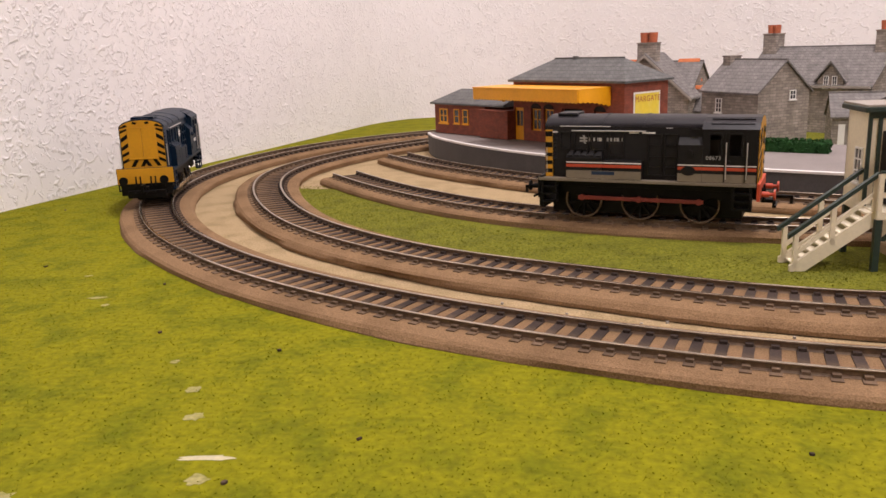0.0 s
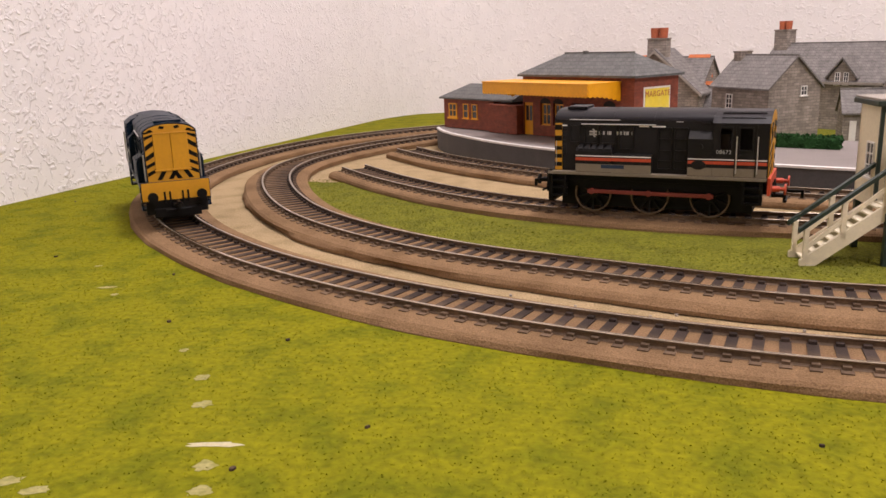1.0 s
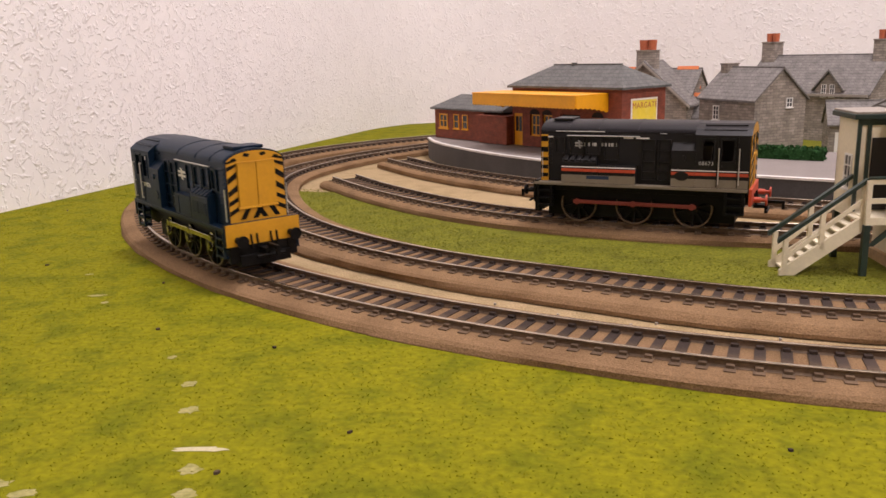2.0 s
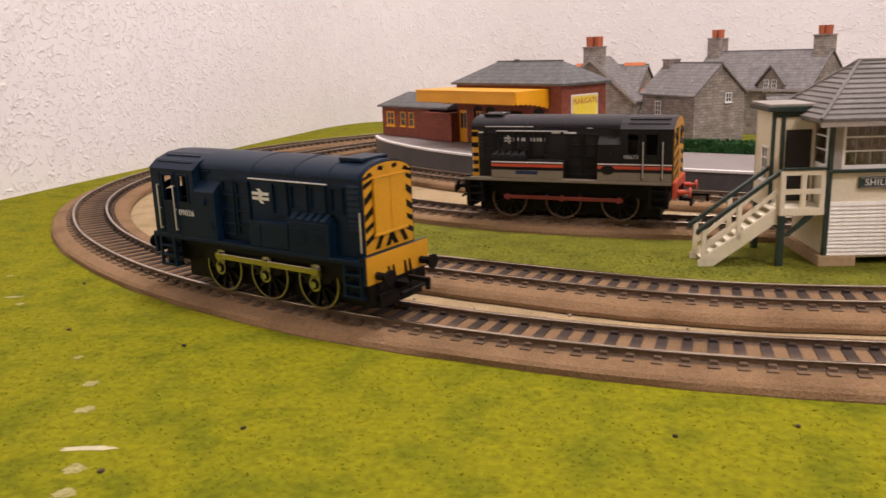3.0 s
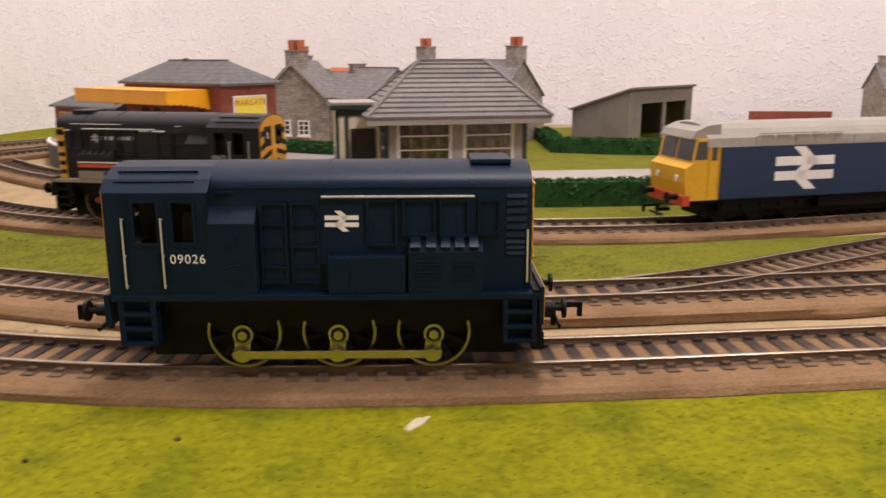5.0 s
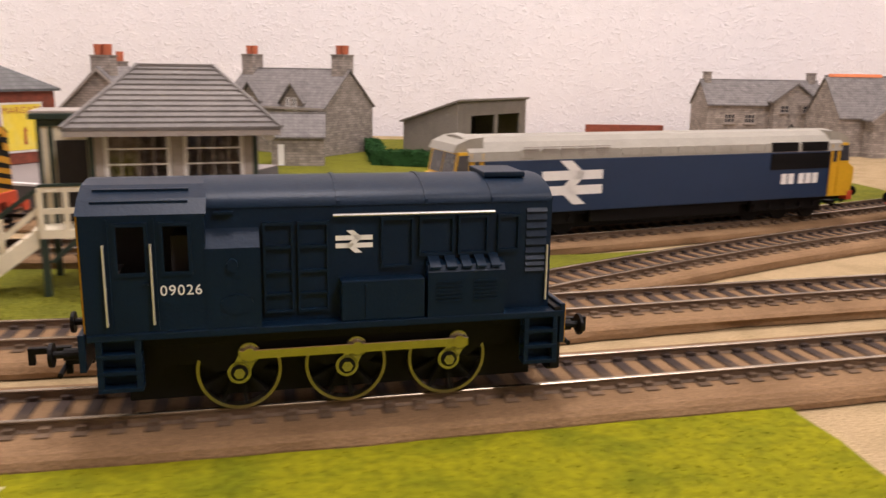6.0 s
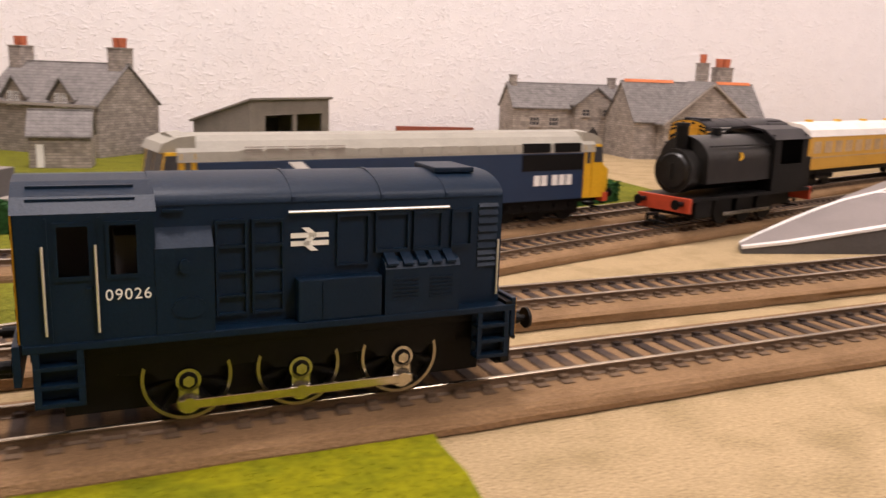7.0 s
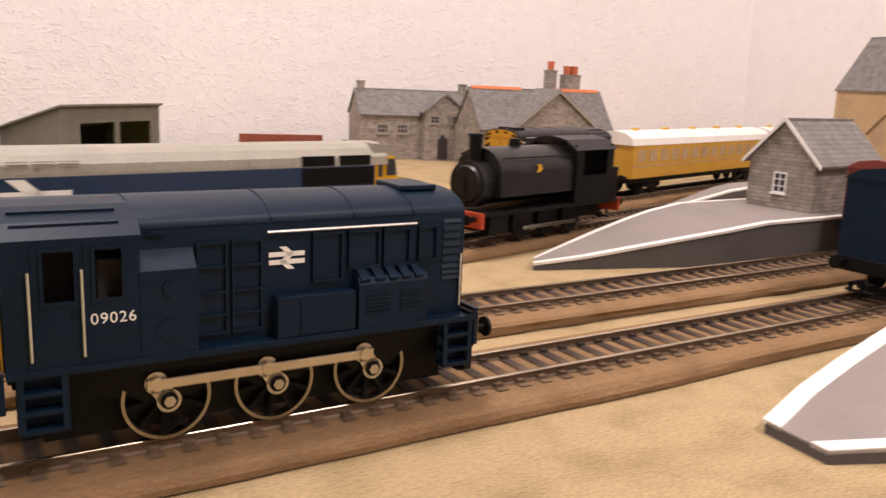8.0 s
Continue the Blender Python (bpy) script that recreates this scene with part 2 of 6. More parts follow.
def prism(bm, pts, axis, a, b):
    """A polygon in the plane across axis ('x': pts are y, z; 'y': x, z; 'z': x, y), drawn out from a to b."""
    def at(p, s):
        return {"x": (s, p[0], p[1]), "y": (p[0], s, p[1]), "z": (p[0], p[1], s)}[axis]
    lo = [bm.verts.new(at(p, a)) for p in pts]
    hi = [bm.verts.new(at(p, b)) for p in pts]
    n = len(pts)
    fs = [bm.faces.new(lo), bm.faces.new(hi[::-1])]
    fs += [bm.faces.new((lo[i], hi[i], hi[(i + 1) % n], lo[(i + 1) % n])) for i in range(n)]
    bmesh.ops.recalc_face_normals(bm, faces=fs)
    return bm


LEVELS = None       # height profile of the thing in hand: drawn heights and true heights


def pierced(bm, xs, zs, holes, y0, y1):
    """A sheet with rectangular openings: cells (i, k) of the grid xs, zs are left out."""
    vs = {}

    def v(i, k, y):
        if (i, k, y) not in vs:
            vs[i, k, y] = bm.verts.new((xs[i], y, zs[k]))
        return vs[i, k, y]
    nx, nz = len(xs) - 1, len(zs) - 1
    solid = {(i, k) for i in range(nx) for k in range(nz)} - set(holes)
    for i, k in solid:
        for y in (y0, y1):
            bm.faces.new((v(i, k, y), v(i + 1, k, y), v(i + 1, k + 1, y), v(i, k + 1, y)))
        for di, dk, (a, b) in ((-1, 0, ((0, 0), (0, 1))), (1, 0, ((1, 0), (1, 1))), (0, -1, ((0, 0), (1, 0))), (0, 1, ((0, 1), (1, 1)))):
            if (i + di, k + dk) not in solid:
                bm.faces.new((v(i + a[0], k + a[1], y0), v(i + b[0], k + b[1], y0), v(i + b[0], k + b[1], y1), v(i + a[0], k + a[1], y1)))
    bmesh.ops.recalc_face_normals(bm, faces=bm.faces)
    return bm


def part(name, bm, material, parent=None, label="", smooth=False):
    """Links a bmesh (in millimetres) as one mesh object, under a thing or a part."""
    if LEVELS:
        for v in bm.verts:
            v.co.z = float(np.interp(v.co.z, *LEVELS))
            v.co.x = float(np.interp(v.co.x, (-70, -23, 23, 70), (-68.5, -23, 23, 64.5)))
    bmesh.ops.scale(bm, vec=(0.001,) * 3, verts=bm.verts)
    me = bpy.data.meshes.new(name)
    bm.to_mesh(me)
    bm.free()
    me.materials.append(material)
    if smooth:
        for p in me.polygons:
            p.use_smooth = True
        me.set_sharp_from_angle(angle=radians(35))
    ob = new(name, me)
    ob.parent = parent
    return tagged(ob, label)


def again(name, ob, parent, x=0, y=0, z=0, rz=0, ry=0, label=""):
    """One more part on the mesh of ob, at a place in millimetres."""
    o = new(name, ob.data)
    o.parent = parent
    o.matrix_local = pose(x / 1000, y / 1000, z / 1000, 0, ry, rz)
    return tagged(o, label)


def thing(name, m, label, category, group="", kind=""):
    e = new(name)
    e.empty_display_size = 0.02
    e.matrix_world = m
    return tagged(e, label, category, group, kind)


def M():
    return bmesh.new()


def letters(text, size, material, name, parent, m, label="", depth=0.06):
    """Built-in font lettering as a mesh, size and depth in millimetres; m in metres."""
    cu = bpy.data.curves.new(name, "FONT")
    cu.body, cu.size, cu.extrude, cu.align_x, cu.align_y = text, size / 1000, depth / 1000, "CENTER", "CENTER"
    cu.space_character = 1.12
    tmp = new("tmp", cu)
    me = bpy.data.meshes.new_from_object(tmp.evaluated_get(bpy.context.evaluated_depsgraph_get()))
    bpy.data.objects.remove(tmp)
    bpy.data.curves.remove(cu)
    me.materials.clear()
    me.materials.append(material)
    ob = new(name, me)
    ob.parent = parent
    ob.matrix_local = m
    return tagged(ob, label)


# ---- the room ----
ROOM = Matrix.Translation((-0.035, 1.215, 0)) @ pose(0, 0, 0, 0, 0, -12.8)   # x along the back wall, y out through it


def slab(name, x0, x1, y0, y1, z0, z1, material, label, m=ROOM):
    ob = part(name, box(M(), x0 * 1000, x1 * 1000, y0 * 1000, y1 * 1000, z0 * 1000, z1 * 1000), material)
    ob.matrix_world = m
    return tagged(ob, label, "wall" if "wall" in name else name, kind="structure")


COVE = 0.20      # the two papered walls meet in a wide curve
slab("wall_west", -0.10, 0.0, -3.0, -COVE, -0.9, 1.5, WALL, "white woodchip papered room wall")
slab("wall_north", COVE, 1.52, 0.0, 0.1, -0.9, 1.5, WALL, "white woodchip papered room wall")
arc = [(COVE - COVE * math.cos(a), -COVE + COVE * math.sin(a)) for a in (math.pi / 2 * i / 32 for i in range(33))]
bm = prism(M(), [(x * 1000, y * 1000) for x, y in arc] + [(COVE * 1000, 100), (-100, 100), (-100, -COVE * 1000)], "z", -900, 1500)
corner = part("wall_corner", bm, WALL, smooth=True)
corner.matrix_world = ROOM
tagged(corner, "rounded white papered corner of the room", "wall", kind="structure")
slab("wall_east", 1.52, 1.62, -3.0, 0.1, -0.9, 1.5, WALL, "white woodchip papered room wall")
# unseen closing wall; brown is chosen to weaken bounce and reflections on the locomotives
slab("wall_south", 0.0, 1.52, -3.1, -3.0, -0.9, 1.5, WOOD, "unseen room wall facing the layout, brown to dim bounced light")
slab("ceiling", -0.1, 1.62, -3.1, 0.1, 1.5, 1.6, CEIL, "plain white painted ceiling")
slab("floor", -0.1, 1.62, -3.1, 0.1, -1.0, -0.9, WOOD, "brown floor of the room")


def spline(points, step=0.004, rounds=40):
    """A smooth line through rough points, evenly spaced."""
    P = [np.array(p, float) for p in points]
    P = [2 * P[0] - P[1]] + P + [2 * P[-1] - P[-2]]
    out = []
    for i in range(1, len(P) - 2):
        a, b, c, d = P[i - 1:i + 3]
        for k in range(40):
            t = k / 40
            out.append(0.5 * (2 * b + (c - a) * t + (2 * a - 5 * b + 4 * c - d) * t * t + (3 * b - a - 3 * c + d) * t ** 3))
    out.append(P[-2])

    def even(q, st):
        q = np.array(q)
        s = np.r_[0, np.cumsum(np.hypot(*np.diff(q, axis=0).T))]
        u = np.linspace(0, s[-1], max(3, int(s[-1] / st) + 1))
        return np.c_[np.interp(u, s, q[:, 0]), np.interp(u, s, q[:, 1])]
    q = even(out, 0.01)
    for _ in range(rounds):
        q[1:-1] = 0.25 * q[:-2] + 0.5 * q[1:-1] + 0.25 * q[2:]
    return even(q, step)


def normals(q):
    d = np.gradient(q, axis=0)
    d /= np.hypot(*d.T)[:, None]
    return np.c_[-d[:, 1], d[:, 0]]          # to the left of the way


def beside(q, off):
    return q + normals(q) * off


G = 0.00875      # half the distance between the rail heads
# tracks: their lines start far away and come round to the front
TRACK_A = beside(spline([(0.19, 0.99), (0.11, 0.95), (0.035, 0.908), (-0.018, 0.870), (-0.065, 0.818), (-0.097, 0.758), (-0.115, 0.690), (-0.122, 0.62), (-0.115, 0.56), (-0.101, 0.514), (-0.077, 0.469), (-0.054, 0.434), (-0.029, 0.405), (0.012, 0.365), (0.045, 0.341), (0.071, 0.324), (0.096, 0.311), (0.115, 0.3015), (0.15, 0.287), (0.209, 0.268), (0.284, 0.2575), (0.326, 0.255), (0.409, 0.253), (0.49, 0.2515), (0.6, 0.251), (0.73, 0.251), (1.30, 0.25)], rounds=10), G)
TRACK_B = beside(spline([(0.20, 0.95), (0.12, 0.905), (0.05, 0.848), (0.002, 0.795), (-0.036, 0.737), (-0.059, 0.668), (-0.062, 0.624), (-0.056, 0.586), (-0.044, 0.552), (-0.027, 0.513), (0.007, 0.456), (0.049, 0.412), (0.08, 0.388), (0.106, 0.371), (0.151, 0.352), (0.223, 0.322), (0.294, 0.313), (0.387, 0.3105), (0.433, 0.3105), (0.542, 0.311), (0.646, 0.309), (0.82, 0.309), (1.30, 0.308)], rounds=10), G)
TRACK_C = beside(spline([(-0.008, 0.615), (-0.001, 0.605), (0.022, 0.573), (0.051, 0.539), (0.09, 0.501), (0.125, 0.477), (0.163, 0.460), (0.191, 0.450), (0.217, 0.443), (0.247, 0.437), (0.296, 0.429), (0.353, 0.419), (0.42, 0.415), (0.474, 0.420), (0.55, 0.432), (0.631, 0.448), (0.72, 0.472), (0.85, 0.508), (0.917, 0.529), (1.018, 0.556), (1.108, 0.582), (1.33, 0.645)], rounds=8), G)
TRACK_D = beside(spline([(0.012, 0.713), (0.03, 0.686), (0.056, 0.651), (0.095, 0.611), (0.139, 0.574), (0.21, 0.530), (0.31, 0.487)], rounds=8), G)
TRACK_F = beside(spline([(0.365, 0.3125), (0.40, 0.321), (0.444, 0.340), (0.525, 0.370), (0.60, 0.393), (0.678, 0.412), (0.802, 0.443), (1.0, 0.492), (1.2, 0.54)], rounds=8), G)


def ribbon(name, q, section, material, parent=None, label="", wave=0.0, close=True, seed=0):
    """A cross-section (offset to the left, height; millimetres) drawn along a line."""
    n = normals(q)
    k = len(section)
    vs, fs = [], []
    for i, (p, d) in enumerate(zip(q, n)):
        for o, z in section:
            w = 1.0
            if wave and z <= 0.5:
                w += wave * noise.noise((p[0] * 14, p[1] * 14, seed + (3.7 if o > 0 else 0))) + 0.35 * wave * noise.noise((p[0] * 60, p[1] * 60, seed + (3.7 if o > 0 else 0)))
            vs.append((p[0] + d[0] * o * w / 1000, p[1] + d[1] * o * w / 1000, z / 1000))
    for i in range(len(q) - 1):
        for j in range(k if close else k - 1):
            a, b = i * k + j, i * k + (j + 1) % k
            fs.append((a, b, b + k, a + k))
    if close:
        fs += [tuple(range(k))[::-1], tuple(range((len(q) - 1) * k, len(q) * k))]
    me = bpy.data.meshes.new(name)
    me.from_pydata(vs, [], fs)
    bm = bmesh.new()
    bm.from_mesh(me)
    bmesh.ops.recalc_face_normals(bm, faces=bm.faces)
    bm.to_mesh(me)
    bm.free()
    me.materials.append(material)
    ob = new(name, me)
    ob.parent = parent
    return tagged(ob, label)


def sleeper_bm():
    bm = M()
    box(bm, -1.6, 1.6, -12.9, 12.9, -1.7, 0, 0.0)
    for s in (-1, 1):
        box(bm, -1.1, 1.1, s * 8.75 - 2.0, s * 8.75 + 2.0, 0, 0.9)
    return bm


SLEEPER_OB = None


def track(name, q, label, wide=19.0, foam_seed=0, wave=0.10, bed=True, gap=7.2, lift=0.0):
    global SLEEPER_OB
    t = thing("railway_track", Matrix.Identity(4), label, "track", "model tracks", "structure")
    if bed:
        ribbon("foam_underlay", q, [(-wide, -1.0 - lift), (-wide, 0.4), (-wide + 0.5, 1.9), (-wide + 1.8, 2.8), (-15.0, 3.3 - lift), (15.0, 3.3 - lift), (wide - 1.8, 2.8), (wide - 0.5, 1.9), (wide, 0.4), (wide, -1.0 - lift)], FOAM, t, "brown granular foam ballast strip", wave=wave, seed=foam_seed)
    for s in (-1, 1):
        o = s * 8.75
        r = ribbon("rail", q, [(o - 1.1, 3.5), (o + 1.1, 3.5), (o + 0.35, 4.0), (o + 0.35, 5.2), (o + 0.62, 5.45), (o + 0.62, 5.85 - lift), (o - 0.62, 5.85 - lift), (o - 0.62, 5.45), (o - 0.35, 5.2), (o - 0.35, 4.0)], RAILSIDE, t)
        ribbon("rail_head", q, [(o - 0.6, 5.85 - lift), (o + 0.6, 5.85 - lift), (o + 0.45, 6.0 - lift), (o - 0.45, 6.0 - lift)], RAILTOP, r, "polished bright running surface")
    s = np.r_[0, np.cumsum(np.hypot(*np.diff(q, axis=0).T))]
    n = normals(q)
    me = bpy.data.meshes.new("sleeper") if SLEEPER_OB is None else SLEEPER_OB
    if SLEEPER_OB is None:
        bm = sleeper_bm()
        bmesh.ops.scale(bm, vec=(0.001,) * 3, verts=bm.verts)
        bm.to_mesh(me)
        bm.free()
        me.materials.append(SLEEPER)
        SLEEPER_OB = me
    for u in np.arange(0.004, s[-1] - 0.003, gap / 1000):
        x, y = np.interp(u, s, q[:, 0]), np.interp(u, s, q[:, 1])
        a = math.atan2(-np.interp(u, s, n[:, 0]), np.interp(u, s, n[:, 1]))
        o = new("sleeper", me)
        o.parent = t
        o.matrix_local = pose(x, y, 0.0037 - lift / 1000, 0, 0, math.degrees(a) + random.uniform(-0.6, 0.6))
    return t


# ---- ground ----
def sheet(name, poly, z, material, label, category, depth=1.5, kind="structure", res=0.006, rough=0.0):
    """A flat laid sheet with a worn edge; poly in metres."""
    bm = M()
    pts = []
    for (ax, ay), (bx, by) in zip(poly, list(poly[1:]) + [poly[0]]):
        n = max(1, int(math.hypot(bx - ax, by - ay) / res))
        for k in range(n):
            x, y = ax + (bx - ax) * k / n, ay + (by - ay) * k / n
            pts.append(((x + rough * noise.noise((x * 90, y * 90, z + 2))) * 1000, (y + rough * noise.noise((x * 90, y * 90, z + 9))) * 1000))
    prism(bm, pts, "z", z - depth, z)
    ob = part(name, bm, material)
    return tagged(ob, label, category, kind=kind)


sheet("ground", [(-0.265, 0.26), (-0.04, 1.185), (1.43, 0.85), (1.27, 0.0), (1.2, -0.15), (-0.34, -0.06)], -1.5, SAND, "pale sandy scatter over the whole baseboard", "ground", depth=10, res=0.05)
edge_A = beside(TRACK_A, -0.0175)
front = [tuple(p) for p in edge_A[::4] if p[0] < 0.462]
sheet("grass_mat", [(0.462, 0.24), (0.457, 0.19), (0.447, 0.08), (0.43, -0.10), (-0.30, -0.02), (-0.245, 0.30), (-0.07, 1.09), (0.0, 1.12), (0.15, 1.06)] + front, 0.0, GRASS, "bright yellow-green grass mat beside the curved track", "grass", rough=0.0012)
inB, outC = beside(TRACK_B, 0.0185), beside(TRACK_C, -0.0185)
sheet("grass_mat", [tuple(p) for p in inB[::4] if p[1] < 0.60 and p[0] < 0.38] + [(0.42, 0.352), (0.49, 0.378), (0.55, 0.405), (0.52, 0.409)] + [tuple(p) for p in outC[::-4] if 0.0 < p[0] < 0.48], -0.6, GRASS_D, "olive grass strip between two tracks under the signal box", "grass", rough=0.0015)
sheet("grass_mat", [(0.34, 0.452), (0.42, 0.442), (0.49, 0.447), (0.62, 0.472), (0.78, 0.53), (0.80, 0.70), (0.74, 0.84), (0.60, 0.98), (0.3, 1.06), (0.26, 0.72)], -0.5, GRASS_D, "olive green lawn round the stone houses", "grass", rough=0.0015)
sheet("roadway", [(0.33, 0.600), (0.76, 0.586), (0.77, 0.632), (0.33, 0.642)], 0.2, ROAD, "pale grey roadway between two hedges", "road", rough=0.001)

track("a", TRACK_A, "outer curved model railway track on brown foam", foam_seed=1, wave=0.06, wide=20.8)
track("b", TRACK_B, "inner curved model railway track on brown foam", foam_seed=5, wave=0.16, wide=21)
track("c", TRACK_C, "siding track on brown foam behind the signal box", foam_seed=9, wave=0.08)
track("d", TRACK_D, "siding track along the station platform", foam_seed=13, wave=0.08)
track("f", TRACK_F, "diverging siding track with brown sleepers", foam_seed=17, wave=0.08, lift=0.06)


# ---- locomotives; x forward, rail head at z = 0 ----
def emblem(parent, x, y, z, w, side, material=WHITE):
    """The double-arrow mark as plain bars: two level bars and three slants, on a side (y < 0: side = -1)."""
    bm = M()
    h, b = w * 0.62, w * 0.13
    k = 1
    yy = (y, y + side * 0.1)

    def slant(x0, z0, x1, z1, t):
        prism(bm, [(x0, z0), (x0 + t, z0), (x1 + t, z1), (x1, z1)], "y", *yy)
    for s in (-1, 1):
        zc = s * h * 0.17
        prism(bm, [(-w / 2, zc - b / 2), (w / 2, zc - b / 2), (w / 2, zc + b / 2), (-w / 2, zc + b / 2)], "y", *yy)
    t = w * 0.2
    slant(-w * 0.22, h * 0.5, w * 0.02, h * 0.17, t)
    slant(w * 0.02, h * 0.17, -w * 0.22, -h * 0.17, t)
    slant(-w * 0.22, -h * 0.17, w * 0.02, -h * 0.5, t)
    if side > 0:
        bmesh.ops.scale(bm, vec=(-1, 1, 1), verts=bm.verts)
        bmesh.ops.reverse_faces(bm, faces=bm.faces)
    bmesh.ops.translate(bm, vec=(x, 0, z), verts=bm.verts)
    return part("emblem", bm, material, parent, "white printed double-arrow mark")


def wheel_bm(r=9.0, spokes=10):
    bm = M()
    w = 1.3
    n = 40
    rings = [(r - 0.7, -w), (r, -w), (r, w), (r - 0.7, w)]
    vs = [[bm.verts.new((rr * math.cos(2 * math.pi * i / n), yy, rr * math.sin(2 * math.pi * i / n))) for rr, yy in rings] for i in range(n)]
    for i in range(n):
        for j in range(4):
            bm.faces.new((vs[i][j], vs[i][(j + 1) % 4], vs[(i + 1) % n][(j + 1) % 4], vs[(i + 1) % n][j]))
    bmesh.ops.recalc_face_normals(bm, faces=bm.faces)
    return bm


def centre_bm(r=7.9, w=1.0, spokes=10):
    bm = M()
    cyl(bm, (0, -w, 0), (0, w, 0), 2.6, n=14)
    return bm


def spoke_bm(r=8.4):
    return box(M(), -0.5, 0.5, -0.7, 0.7, 2.2, r)


def crank_bm(throw=4.8):
    bm = M()
    y = -2.7
    cyl(bm, (0, y - 0.5, 0), (0, y + 0.6, 0), 2.5, n=24)
    cyl(bm, (0, y - 0.5, -throw), (0, y + 0.6, -throw), 2.3, n=24)
    box(bm, -1.9, 1.9, y - 0.5, y + 0.6, -throw, 0)
    return bm


def buffer_part(parent, x, y, z, s, material=BLACK):
    bm = M()
    cyl(bm, (x, y, z), (x + s * 3.2, y, z), 1.3, n=12)
    cyl(bm, (x + s * 3.2, y, z), (x + s * 5.2, y, z), 0.8, n=10)
    cyl(bm, (x + s * 5.2, y, z), (x + s * 6.0, y, z), 2.5, n=16)
    return part("buffer", bm, material, parent)


def coupling(parent, x, s, z=5.5):
    bm = M()
    box(bm, x, x + s * 6, -2.2, 2.2, z - 1.2, z + 0.4, 0.2)
    box(bm, x + s * 5, x + s * 14, -0.7, 0.7, z + 1.0, z + 2.4, 0.15)
    box(bm, x + s * 12.6, x + s * 14, -0.7, 0.7, z - 1.4, z + 2.4, 0.15)
    box(bm, x + s * 5.0, x + s * 6.4, -0.7, 0.7, z - 3.5, z + 1.6, 0.15)
    cyl(bm, (x + s * 6.5, -6, z - 2.2), (x + s * 6.5, 6, z - 2.2), 0.6, n=8)
    return part("coupling", bm, BLACK, parent, "black hook and bar coupling")


def chevrons(parent, x, half, z0, z1, material=BLACK, s=1):
    """Slanted black warning bars over a yellow end face."""
    n = 0
    z = z0 + 1.6
    while z < z1 - 2.0:
        for side in (-1, 1):
            bm = M()
            y0, y1 = (half - 3.9, half) if half > 8 else (half * 0.4, half)
            prism(bm, [(side * y0, z + 2.0), (side * y1, z), (side * y1, z + 1.9), (side * y0, z + 3.9)], "x", x, x + s * 0.12)
            part("warning_stripe", bm, material, parent)
        z += 4.1


SHUNTER_LEVELS = ((0, 2.6, 13.4, 15.0, 24.4, 28.0, 36.0, 38.6, 40.0, 44.4, 48.4, 49.3), (4.0, 8.0, 18.8, 20.3, 29.2, 32.4, 42.4, 44.4, 43.8 + 0.9, 47.0, 49.6, 50.6))


